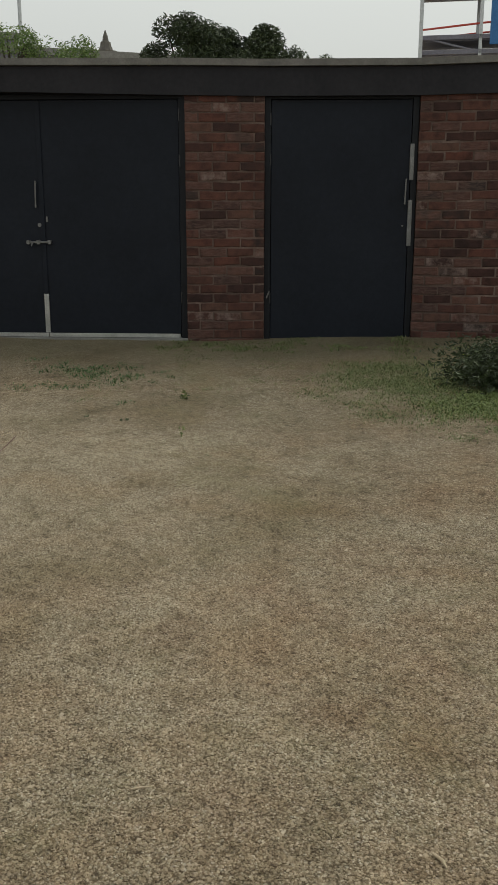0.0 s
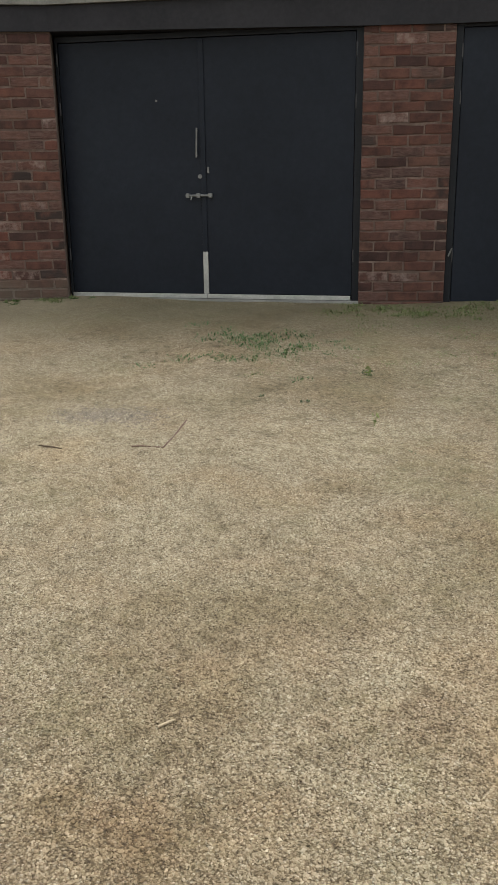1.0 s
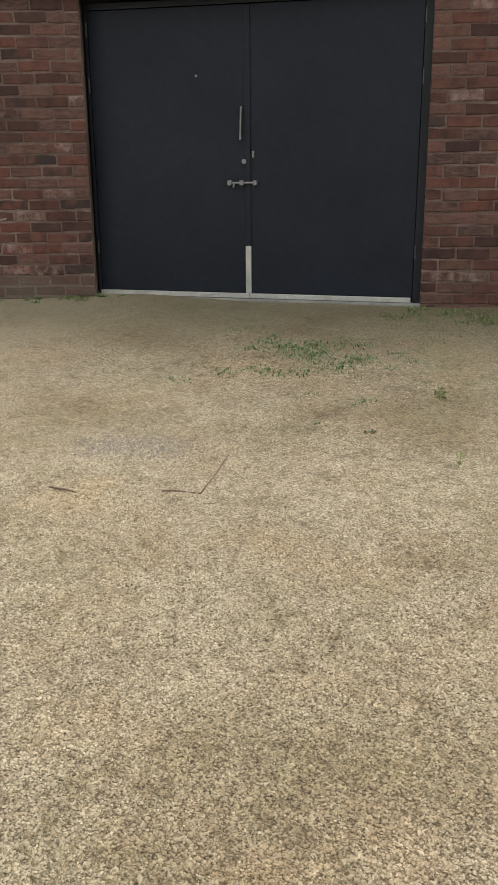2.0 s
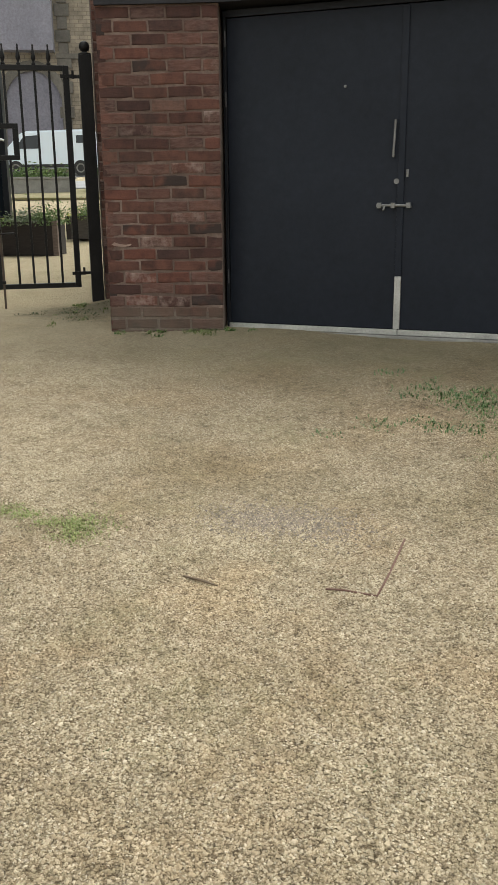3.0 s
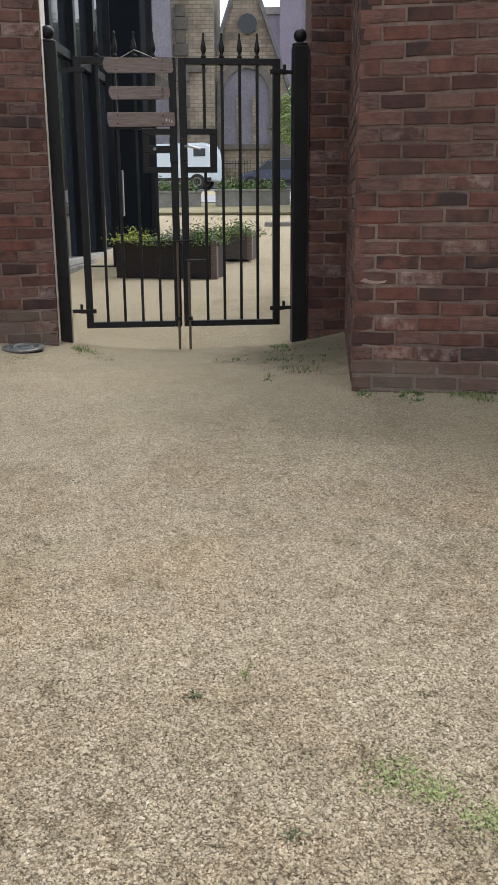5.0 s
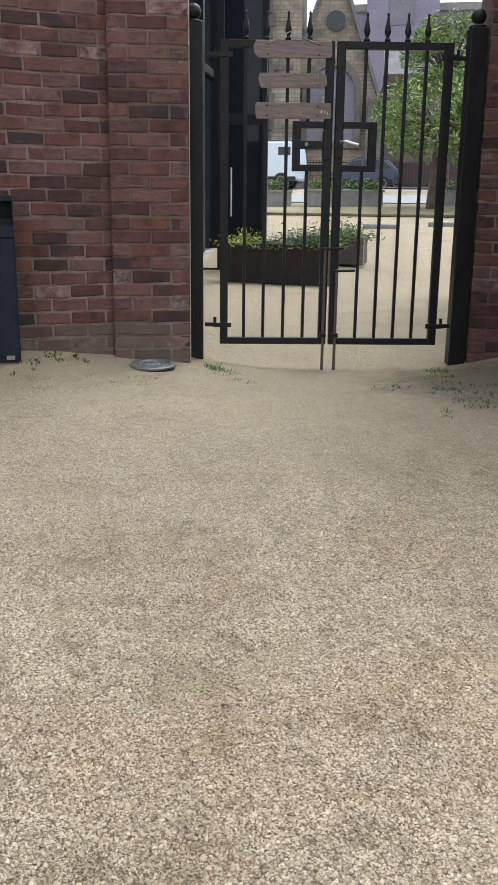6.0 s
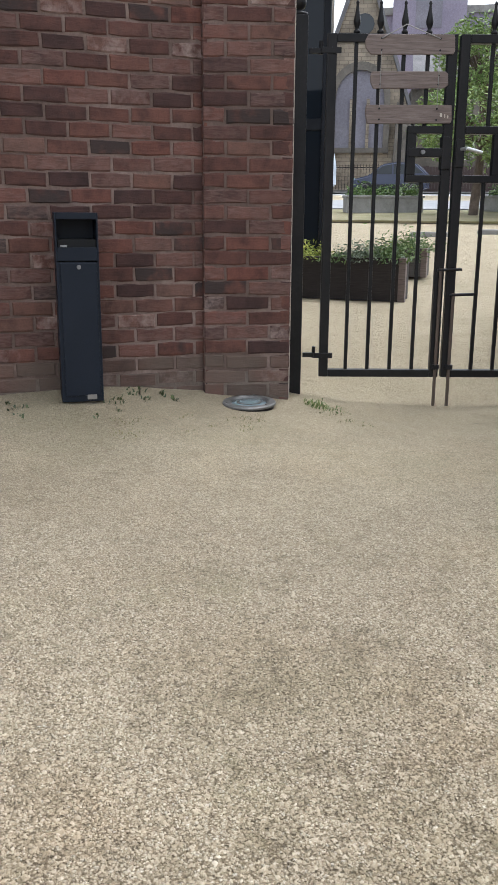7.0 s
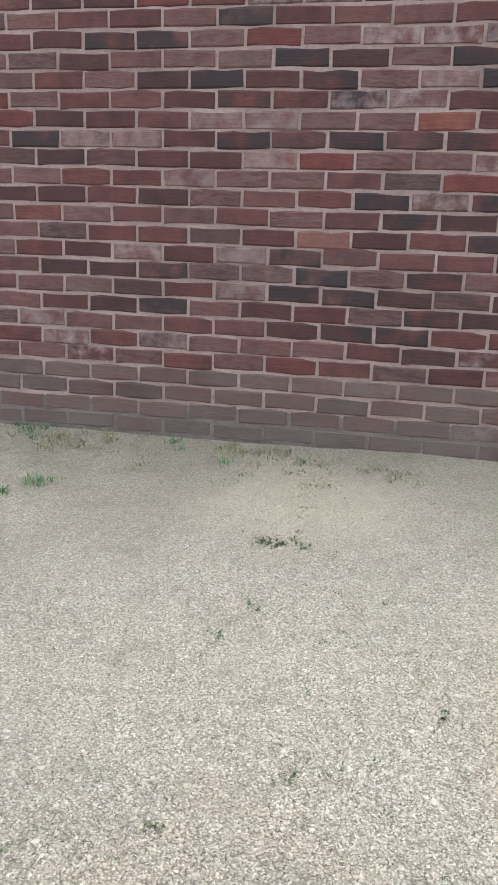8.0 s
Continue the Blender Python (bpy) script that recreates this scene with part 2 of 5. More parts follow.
    # coarse stony stretch at the far end of the yard, with dark crumbs and reddish earth showing through
    stony = zone(axes.outputs["X"], -9.0, 1.2, 1.0)
    n5 = add(ns, "ShaderNodeTexNoise", Scale=120.0, Detail=2.0, Roughness=0.6)
    ls.new(pos, n5.inputs["Vector"])
    p5 = ramp(ns, [(0.34, (0.66, 0.64, 0.61)), (0.46, (1.0, 1.0, 0.99)), (0.58, (1.05, 1.05, 1.05)), (0.68, (1.18, 1.18, 1.18))])
    ls.new(n5.outputs["Fac"], p5.inputs["Fac"])
    col = mix(ns, ls, stony, col, mix(ns, ls, 1.0, col, p5.outputs["Color"], "MULTIPLY"))
    n6 = add(ns, "ShaderNodeTexNoise", Scale=1.9, Detail=5.0, Roughness=0.6)
    ls.new(pos, n6.inputs["Vector"])
    p6 = ramp(ns, [(0.36, (1.03, 0.99, 0.95)), (0.50, (1.05, 1.07, 1.10)), (0.64, (1.10, 1.14, 1.18))])
    ls.new(n6.outputs["Fac"], p6.inputs["Fac"])
    col = mix(ns, ls, stony, col, mix(ns, ls, 1.0, col, p6.outputs["Color"], "MULTIPLY"))
    # handfuls of darker and paler stone
    n8 = add(ns, "ShaderNodeTexNoise", Scale=34.0, Detail=3.0, Roughness=0.6)
    ls.new(pos, n8.inputs["Vector"])
    p8 = ramp(ns, [(0.37, (0.70, 0.685, 0.65)), (0.47, (1.0, 1.0, 0.99)), (0.62, (1.12, 1.12, 1.12))])
    ls.new(n8.outputs["Fac"], p8.inputs["Fac"])
    col = mix(ns, ls, zone(axes.outputs["X"], -3.6, -0.6, 0.60), col, mix(ns, ls, 1.0, col, p8.outputs["Color"], "MULTIPLY"))
    # red-brown earth showing between the stones at the far end
    n7 = add(ns, "ShaderNodeTexNoise", Scale=2.6, Detail=7.0, Roughness=0.68)
    ls.new(pos, n7.inputs["Vector"])
    p7 = ramp(ns, [(0.36, (0.80, 0.66, 0.58)), (0.47, (1.02, 0.95, 0.90)), (0.60, (1.05, 1.05, 1.05))])
    ls.new(n7.outputs["Fac"], p7.inputs["Fac"])
    col = mix(ns, ls, zone(axes.outputs["X"], 0.2, 2.0, 0.60), col, mix(ns, ls, 1.0, col, p7.outputs["Color"], "MULTIPLY"))
    # paler, greyer stone towards the long brick wall, lightened also against its shade
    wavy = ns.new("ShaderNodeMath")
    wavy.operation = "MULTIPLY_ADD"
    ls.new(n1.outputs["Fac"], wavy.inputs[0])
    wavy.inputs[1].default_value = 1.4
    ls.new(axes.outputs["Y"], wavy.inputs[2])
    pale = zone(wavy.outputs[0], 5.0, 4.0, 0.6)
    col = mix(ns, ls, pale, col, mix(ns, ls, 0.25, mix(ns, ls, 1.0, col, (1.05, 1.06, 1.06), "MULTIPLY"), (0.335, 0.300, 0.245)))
    # a small spill of sand
    off = ns.new("ShaderNodeVectorMath")
    off.operation = "DISTANCE"
    ls.new(pos, off.inputs[0])
    off.inputs[1].default_value = (-5.10, 2.92, 0.18)
    ragged = ns.new("ShaderNodeMath")
    ragged.operation = "MULTIPLY_ADD"
    ls.new(n2.outputs["Fac"], ragged.inputs[0])
    ragged.inputs[1].default_value = 0.6
    ls.new(off.outputs["Value"], ragged.inputs[2])
    col = mix(ns, ls, zone(ragged.outputs[0], 0.84, 0.44, 0.45), col, (0.49, 0.395, 0.255))
    # stone contrast flattened and colour lifted against shade towards gate and long brick wall
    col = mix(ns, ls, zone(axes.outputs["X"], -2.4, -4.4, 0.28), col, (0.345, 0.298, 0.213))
    # darker, olive-brown ground in the corner beside the gate
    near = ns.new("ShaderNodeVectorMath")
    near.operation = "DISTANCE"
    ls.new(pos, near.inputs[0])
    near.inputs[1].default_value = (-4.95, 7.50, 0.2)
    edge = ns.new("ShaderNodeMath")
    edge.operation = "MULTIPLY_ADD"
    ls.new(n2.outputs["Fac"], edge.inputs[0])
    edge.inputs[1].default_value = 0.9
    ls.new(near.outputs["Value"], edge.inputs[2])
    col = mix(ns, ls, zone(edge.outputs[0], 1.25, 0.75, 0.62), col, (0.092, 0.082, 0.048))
    return col, n2, n4


def pebble_material():
    m = mat("gravel_stone", (0.4, 0.34, 0.25), 0.9)
    ns, ls, b = nodes(m)
    g = ns.new("ShaderNodeNewGeometry")
    r = ramp(ns, [(0.0, (0.165, 0.128, 0.083)), (0.16, (0.248, 0.202, 0.137)), (0.5, (0.298, 0.248, 0.175)), (0.9, (0.335, 0.285, 0.208)), (1.0, (0.400, 0.352, 0.275))])
    ls.new(g.outputs["Random Per Island"], r.inputs["Fac"])
    col, _, _ = patches(ns, ls, g.outputs["Position"], r.outputs["Color"])
    ls.new(col, b.inputs["Base Color"])
    return m


def gravel_material():
    m = mat("fine_gravel", (0.3, 0.24, 0.17), 0.95)
    ns, ls, b = nodes(m)
    tc = ns.new("ShaderNodeNewGeometry")
    pos = tc.outputs["Position"]
    v1 = add(ns, "ShaderNodeTexVoronoi", Scale=165.0, Randomness=1.0)
    v2 = add(ns, "ShaderNodeTexVoronoi", Scale=460.0, Randomness=1.0)
    warp = add(ns, "ShaderNodeTexNoise", Scale=90.0, Detail=2.0)
    ls.new(pos, warp.inputs["Vector"])
    wv = ns.new("ShaderNodeVectorMath")
    wv.operation = "MULTIPLY_ADD"
    ls.new(warp.outputs["Color"], wv.inputs[0])
    wv.inputs[1].default_value = (0.010, 0.010, 0.010)
    ls.new(pos, wv.inputs[2])
    for v in (v1, v2):
        ls.new(wv.outputs["Vector"], v.inputs["Vector"])
    sep = ns.new("ShaderNodeSeparateColor")
    ls.new(v1.outputs["Color"], sep.inputs["Color"])
    stone = ramp(ns, [(0.0, (0.1306, 0.0990, 0.0614)), (0.18, (0.2241, 0.1798, 0.1205)), (0.6, (0.2982, 0.2487, 0.1749)), (0.88, (0.3471, 0.2982, 0.2247)), (1.0, (0.4244, 0.3821, 0.3105))])
    ls.new(sep.outputs["Red"], stone.inputs["Fac"])
    sep2 = ns.new("ShaderNodeSeparateColor")
    ls.new(v2.outputs["Color"], sep2.inputs["Color"])
    fine = ramp(ns, [(0.0, (0.80, 0.79, 0.78)), (1.0, (1.16, 1.16, 1.15))])
    ls.new(sep2.outputs["Red"], fine.inputs["Fac"])
    col = mix(ns, ls, 0.8, stone.outputs["Color"], fine.outputs["Color"], "MULTIPLY")
    # cell edges darkened to paint in the shade between stones
    gap = ramp(ns, [(0.0, (1.06, 1.06, 1.06)), (0.38, (1.0, 1.0, 1.0)), (0.72, (0.54, 0.495, 0.43))])
    ls.new(v1.outputs["Distance"], gap.inputs["Fac"])
    col = mix(ns, ls, 1.0, col, gap.outputs["Color"], "MULTIPLY")
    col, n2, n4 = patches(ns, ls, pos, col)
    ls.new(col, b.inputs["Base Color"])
    inv = ns.new("ShaderNodeMath")
    inv.operation = "SUBTRACT"
    inv.inputs[0].default_value = 1.0
    ls.new(v1.outputs["Distance"], inv.inputs[1])
    b1 = bump(ns, ls, b, inv.outputs[0], 1.0, 0.007)
    b2 = bump(ns, ls, b, n4.outputs["Fac"], 0.35, 0.015, b1)
    bump(ns, ls, b, n2.outputs["Fac"], 0.6, 0.06, b2)
    return m


def leaf_material(name, c1, c2):
    m = mat(name, c1, 0.55)
    ns, ls, b = nodes(m)
    g = ns.new("ShaderNodeNewGeometry")
    r = ramp(ns, [(0.0, c1), (1.0, c2)])
    ls.new(g.outputs["Random Per Island"], r.inputs["Fac"])
    ls.new(r.outputs["Color"], b.inputs["Base Color"])
    return m


def plank_material(name, c1, c2, c3):
    m = mat(name, c2, 0.8)
    ns, ls, b = nodes(m)
    tc = ns.new("ShaderNodeTexCoord")
    mp = ns.new("ShaderNodeMapping")
    mp.inputs["Scale"].default_value = (3, 40, 40)
    ls.new(tc.outputs["Object"], mp.inputs["Vector"])
    n = add(ns, "ShaderNodeTexNoise", Scale=2.5, Detail=6.0, Roughness=0.65, Distortion=0.6)
    ls.new(mp.outputs["Vector"], n.inputs["Vector"])
    r = ramp(ns, [(0.25, c1), (0.5, c2), (0.78, c3)])
    ls.new(n.outputs["Fac"], r.inputs["Fac"])
    ls.new(r.outputs["Color"], b.inputs["Base Color"])
    bump(ns, ls, b, n.outputs["Fac"], 0.35, 0.004)
    return m


BRICK = brick_material()
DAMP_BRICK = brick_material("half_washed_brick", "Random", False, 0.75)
SMEARED_BRICK = brick_material("smeared_red_brick", "Random", True, 0.7)
OLD_BRICK = brick_material("weathered_red_brick", "Random", True)
BURNT_BRICK = brick_material("burnt_brick", always="burnt")
LIMED_BRICK = brick_material("limed_brick", always="limed")
ORANGE_BRICK = brick_material("orange_brick", always="orange")
OLD_MORTAR = speckle("weathered_mortar", (0.060, 0.040, 0.032), (0.125, 0.086, 0.070), 2.4, 0.95, 40, 0.6, 0.008, c3=(0.27, 0.20, 0.17))
MORTAR = speckle("lime_mortar", (0.190, 0.130, 0.107), (0.285, 0.200, 0.165), 5.0, 0.95, 60, 0.6, 0.006, c3=(0.385, 0.283, 0.238))
DIRTY_MORTAR = speckle("dirty_cement_wash", (0.105, 0.080, 0.064), (0.18, 0.145, 0.118), 7.0, 0.95, 60, 0.6, 0.006)
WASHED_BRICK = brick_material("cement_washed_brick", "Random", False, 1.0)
RENDER = speckle("concrete", (0.19, 0.185, 0.175), (0.29, 0.285, 0.27), 4.0, 0.9, 60, 0.3, 0.004)
PALE_CREAM = speckle("pale_cream", (0.42, 0.37, 0.31), (0.60, 0.545, 0.47), 6.0, 0.95, 50, 0.4, 0.004)
COPING = speckle("weathered_coping", (0.13, 0.125, 0.115), (0.24, 0.23, 0.21), 5.0, 0.9, 70, 0.4, 0.004)
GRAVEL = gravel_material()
PEBBLE = pebble_material()
BLACK_PAINT = speckle("black_satin_paint", (0.010, 0.011, 0.014), (0.020, 0.022, 0.027), 1.6, 0.42, 14, 0.04, 0.003)
DOOR_PAINT = speckle("dark_grey_blue_door_paint", (0.0096, 0.0121, 0.0186), (0.0162, 0.0202, 0.0300), 1.2, 0.48, 20, 0.05, 0.002)
FASCIA = speckle("dark_fascia_board", (0.020, 0.0195, 0.023), (0.035, 0.034, 0.039), 1.8, 0.65, 30, 0.08, 0.003)
IRON = speckle("black_gate_iron", (0.008, 0.008, 0.009), (0.018, 0.017, 0.017), 5.0, 0.38, 60, 0.12, 0.002)
STEEL = speckle("galvanised_steel", (0.42, 0.43, 0.43), (0.62, 0.63, 0.63), 9.0, 0.38, 90, 0.08, 0.002, 0.85)
ALU = speckle("dull_aluminium_strip", (0.36, 0.36, 0.35), (0.56, 0.56, 0.54), 8.0, 0.45, 80, 0.1, 0.002, 0.55)
BIN_PAINT = speckle("navy_powder_coat", (0.0068, 0.0100, 0.0165), (0.0118, 0.0162, 0.0255), 2.0, 0.42, 160, 0.05, 0.001)
PLANK = plank_material("weathered_sign_wood", (0.085, 0.062, 0.053), (0.165, 0.128, 0.112), (0.25, 0.205, 0.185))
GREY_PLANK = plank_material("grey_planter_wood", (0.045, 0.040, 0.036), (0.080, 0.072, 0.064), (0.12, 0.108, 0.096))
DARK_PLANK = plank_material("dark_stained_planter_wood", (0.016, 0.013, 0.012), (0.030, 0.024, 0.022), (0.048, 0.039, 0.035))
STONE = ashlar("coursed_sandstone", (0.15, 0.128, 0.10), (0.31, 0.265, 0.205))
STONE_DARK = speckle("sooty_sandstone", (0.08, 0.074, 0.066), (0.17, 0.155, 0.135), 0.9, 0.9, 9, 0.4, 0.03)
SLATE = speckle("roof_slate", (0.09, 0.09, 0.10), (0.16, 0.16, 0.17), 2.0, 0.6, 20, 0.3, 0.02)
TARMAC = speckle("tarmac", (0.21, 0.215, 0.225), (0.28, 0.285, 0.295), 0.8, 0.85, 60, 0.2, 0.01)
DARK_GREEN = leaf_material("dark_green_weed", (0.035, 0.085, 0.022), (0.10, 0.18, 0.055))
DARK_WEED = leaf_material("dark_weed", (0.035, 0.055, 0.018), (0.095, 0.115, 0.04))
GRASS = leaf_material("grass_blade", (0.075, 0.12, 0.026), (0.19, 0.235, 0.062))
MOSS = leaf_material("mossy_grass", (0.085, 0.12, 0.034), (0.20, 0.23, 0.085))
YELLOW_MOSS = leaf_material("yellow_green_moss", (0.13, 0.165, 0.045), (0.25, 0.28, 0.10))
HINGE = mat("dull_hinge_metal", (0.07, 0.07, 0.075), 0.5, 0.5)
RUST = mat("rusty_steel", (0.085, 0.062, 0.047), 0.75)
STICK = mat("brown_stick", (0.13, 0.095, 0.065), 0.85)
DRY_GRASS = leaf_material("dry_weed", (0.12, 0.12, 0.045), (0.24, 0.21, 0.09))
LEAF = leaf_material("tree_leaf", (0.018, 0.030, 0.010), (0.055, 0.078, 0.024))
LEAF_PALE = leaf_material("pale_tree_leaf", (0.08, 0.14, 0.03), (0.22, 0.30, 0.09))
SHRUB = leaf_material("shrub_leaf", (0.04, 0.09, 0.02), (0.15, 0.22, 0.06))
GREY_LEAF = leaf_material("grey_green_leaf", (0.09, 0.12, 0.07), (0.19, 0.23, 0.15))
YELLOW_LEAF = leaf_material("golden_leaf", (0.18, 0.24, 0.03), (0.38, 0.40, 0.06))
BARK = speckle("bark", (0.06, 0.045, 0.035), (0.14, 0.11, 0.085), 6.0, 0.95, 50, 0.6, 0.02)
WHITE_PAINT = mat("white_car_paint", (0.60, 0.68, 0.76), 0.25)
BLUE_PAINT = mat("dark_blue_car_paint", (0.05, 0.06, 0.10), 0.25)
RUBBER = mat("tyre_rubber", (0.02, 0.02, 0.02), 0.8)
DARK_GLASS = mat("dark_glass", (0.02, 0.025, 0.03), 0.04)
PANE = mat("facade_glass", (0.014, 0.018, 0.024), 0.03)
PANE.node_tree.nodes["Principled BSDF"].inputs["Specular IOR Level"].default_value = 0.22
LENS = mat("light_glass", (0.20, 0.27, 0.29), 0.12)
RIM_STEEL = speckle("dirty_rim_steel", (0.10, 0.098, 0.092), (0.24, 0.235, 0.225), 14.0, 0.5, 120, 0.2, 0.002, 0.55)
LENS.node_tree.nodes["Principled BSDF"].inputs["Coat Weight"].default_value = 0.6
# violet tint of distance haze is mixed into this cladding colour
HAZE_CLAD = speckle("hazed_grey_cladding", (0.205, 0.185, 0.25), (0.265, 0.24, 0.315), 0.4, 0.85, 9, 0.2, 0.01)
ROOF_TILE = speckle("grey_roof_tile", (0.16, 0.155, 0.16), (0.26, 0.25, 0.25), 1.5, 0.85, 14, 0.3, 0.01)
FENCE_WOOD = plank_material("dark_fence_wood", (0.030, 0.019, 0.018), (0.055, 0.036, 0.033), (0.085, 0.06, 0.055))
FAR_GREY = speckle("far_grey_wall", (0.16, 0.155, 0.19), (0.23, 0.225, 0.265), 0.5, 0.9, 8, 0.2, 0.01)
VERGE = speckle("mossy_verge", (0.13, 0.125, 0.05), (0.24, 0.205, 0.125), 0.8, 0.95, 50, 0.4, 0.02)
RED_PAINT = mat("red_rail_paint", (0.5, 0.06, 0.04), 0.5)
BLUE_SHEET = speckle("blue_sheeting", (0.03, 0.13, 0.34), (0.05, 0.19, 0.45), 2.0, 0.6, 15, 0.2, 0.01)
DULL_STEEL = speckle("dull_door_steel", (0.15, 0.15, 0.15), (0.27, 0.27, 0.265), 12.0, 0.5, 120, 0.1, 0.002, 0.6)
# bluish mirror metal instead of glass, so chosen panes show bright reflected sky
SKY_GLASS = mat("sky_mirror_finish", (0.62, 0.74, 0.86), 0.06, 0.85)
CABLE = mat("red_brown_cable", (0.12, 0.06, 0.045), 0.7)
DARK_STONE = leaf_material("dark_grey_stone", (0.11, 0.092, 0.074), (0.25, 0.205, 0.165))
DARK_STONE.node_tree.nodes["Principled BSDF"].inputs["Roughness"].default_value = 0.95
for dull in (BLACK_PAINT, DOOR_PAINT, FASCIA, IRON, BIN_PAINT):
    dull.node_tree.nodes["Principled BSDF"].inputs["Specular IOR Level"].default_value = 0.18
BLACK = mat("black_void", (0.004, 0.004, 0.004), 0.9)
TWIG = mat("pale_twig", (0.42, 0.34, 0.23), 0.8)
WIRE = mat("grey_wire", (0.25, 0.24, 0.22), 0.5, 0.6)


# ---- mesh helpers ----
def mesh_of(bm, name, smooth=False):
    me = bpy.data.meshes.new(name)
    bm.to_mesh(me)
    bm.free()
    if smooth:
        me.polygons.foreach_set("use_smooth", [True] * len(me.polygons))
    return me


def part(name, bm, material, parent=None, label="", smooth=False):
    ob = new(name, mesh_of(bm, name, smooth) if isinstance(bm, bmesh.types.BMesh) else bm)
    if not ob.data.materials:
        ob.data.materials.append(material)
    if parent is not None:
        ob.parent = parent
    if label:
        ob["label"] = label
    return ob


def empty(name, m=None):
    ob = new(name)
    ob.empty_display_size = 0.1
    if m is not None:
        ob.matrix_world = m
    return ob


def box(bm, x0, x1, y0, y1, z0, z1, bevel=0.0):
    r = bmesh.ops.create_cube(bm, size=1.0)
    vs = r["verts"]
    bmesh.ops.scale(bm, vec=(x1 - x0, y1 - y0, z1 - z0), verts=vs)
    bmesh.ops.translate(bm, vec=((x0 + x1) / 2, (y0 + y1) / 2, (z0 + z1) / 2), verts=vs)
    if bevel:
        es = list({e for v in vs for e in v.link_edges})
        bmesh.ops.bevel(bm, geom=es, offset=bevel, segments=2, affect="EDGES", profile=0.6)
    return bm


def boxes(*dims, bevel=0.0):
    bm = bmesh.new()
    for d in dims:
        box(bm, *d, bevel=bevel)
    return bm


def rod(bm, a, b, r, r2=None, seg=10, caps=True):
    a, b = Vector(a), Vector(b)
    q = (b - a).to_track_quat("Z", "Y").to_matrix().to_4x4()
    bmesh.ops.create_cone(bm, cap_ends=caps, segments=seg, radius1=r, radius2=r if r2 is None else r2, depth=(b - a).length,
                          matrix=Matrix.Translation((a + b) / 2) @ q)
    return bm


def rods(*items, seg=10):
    bm = bmesh.new()
    for it in items:
        rod(bm, *it, seg=seg)
    return bm


def lathe(profile, seg=20, at=(0, 0, 0)):
    bm = bmesh.new()
    rings = []
    for r, z in profile:
        rings.append([bm.verts.new((at[0] + r * math.cos(2 * math.pi * i / seg), at[1] + r * math.sin(2 * math.pi * i / seg), at[2] + z)) for i in range(seg)])
    for a, b in zip(rings, rings[1:]):
        for i in range(seg):
            bm.faces.new((a[i], a[(i + 1) % seg], b[(i + 1) % seg], b[i]))
    bm.faces.new(rings[0][::-1])
    bm.faces.new(rings[-1])
    return bm


def prism(points, depth, z0=0.0):
    """A flat outline in x and z, drawn out along y from 0 to depth."""
    bm = bmesh.new()
    f = [bm.verts.new((x, 0, z + z0)) for x, z in points]
    g = [bm.verts.new((x, depth, z + z0)) for x, z in points]
    bm.faces.new(f)
    bm.faces.new(g[::-1])
    n = len(points)
    for i in range(n):
        bm.faces.new((f[i], g[i], g[(i + 1) % n], f[(i + 1) % n]))
    bmesh.ops.recalc_face_normals(bm, faces=bm.faces)
    return bm


class Facet:
    """A vertical plane over the line p0 to p1, seen from the yard with p0 on the left: s along it, d out towards the yard."""

    def __init__(self, p0, p1):
        self.p0, self.p1 = Vector(p0), Vector(p1)
        self.length = (self.p1 - self.p0).length
        self.a = (self.p1 - self.p0).normalized()
        self.deg = math.degrees(math.atan2(self.a.y, self.a.x))

    def at(self, s=0.0, d=0.0, z=0.0):
        """Local x along the wall, y into the wall, z up."""
        n = Vector((self.a.y, -self.a.x))
        p = self.p0 + self.a * s + n * d
        return pose(p.x, p.y, z, 0, 0, self.deg)


# ---- ground ----
OUT = Vector((-0.835, 0.55))


def ground_z(x, y):
    d = (Vector((x, y)) - Vector((-5.8, 6.9))).dot(OUT)
    # a shallow bowl, rising to the walls
    u, v = min(max(x, -6.2), 3.5), min(max(y, -1.0), 11.0)
    inside = min(-0.06873 -0.02203 * u -0.01390 * v +0.005516 * u * u +0.003747 * v * v +0.000201 * u * v, 0.30)
    # a hollow worn under the gate
    gx, gy = x + 5.845, y - 6.896
    hollow = 0.145 * math.exp(-((0.958 * gx - 0.287 * gy) / 0.8) ** 2 - (0.287 * gx + 0.958 * gy - 0.1) ** 4)
    inside -= hollow
    if d < 0:
        return inside
    k = min(d / 1.0, 1.0)
    outside = 0.31 + min(max(0.0, d - 5.0), 30) * 0.051 - hollow * 0.8
    return inside * (1 - k) + outside * k


def yard_z(x, y):
    """The trodden surface: the slope with low humps and a heap by the bin."""
    z = ground_z(x, y)
    if -12 < x < 6 and -2 < y < 12:
        z += 0.016 * noise.noise((x * 1.1, y * 1.1, 0.3)) + 0.006 * noise.noise((x * 5, y * 5, 2.0))
        if 4.2 < y < 6.0:
            z += 0.045 * math.exp(-((x + 5.95) / 0.30) ** 2) * max(0.0, min(1.0, (y - 4.2) / 0.3, (5.7 - y) / 0.6))
        # trodden lower round the light at the gate pier
        z -= 0.034 * math.exp(-((x + 5.8) / 0.42) ** 2 - ((y - 5.62) / 0.42) ** 2)
    return z


def lines(lo, hi, fine_lo, fine_hi, step):
    v = list(np.arange(fine_lo, fine_hi + step / 2, step))
    k, p = step, fine_hi
    while p < hi:
        k *= 1.22
        p += k
        v.append(min(p, hi))
    k, p = step, fine_lo
    while p > lo:
        k *= 1.22
        p -= k
        v.insert(0, max(p, lo))
    return v


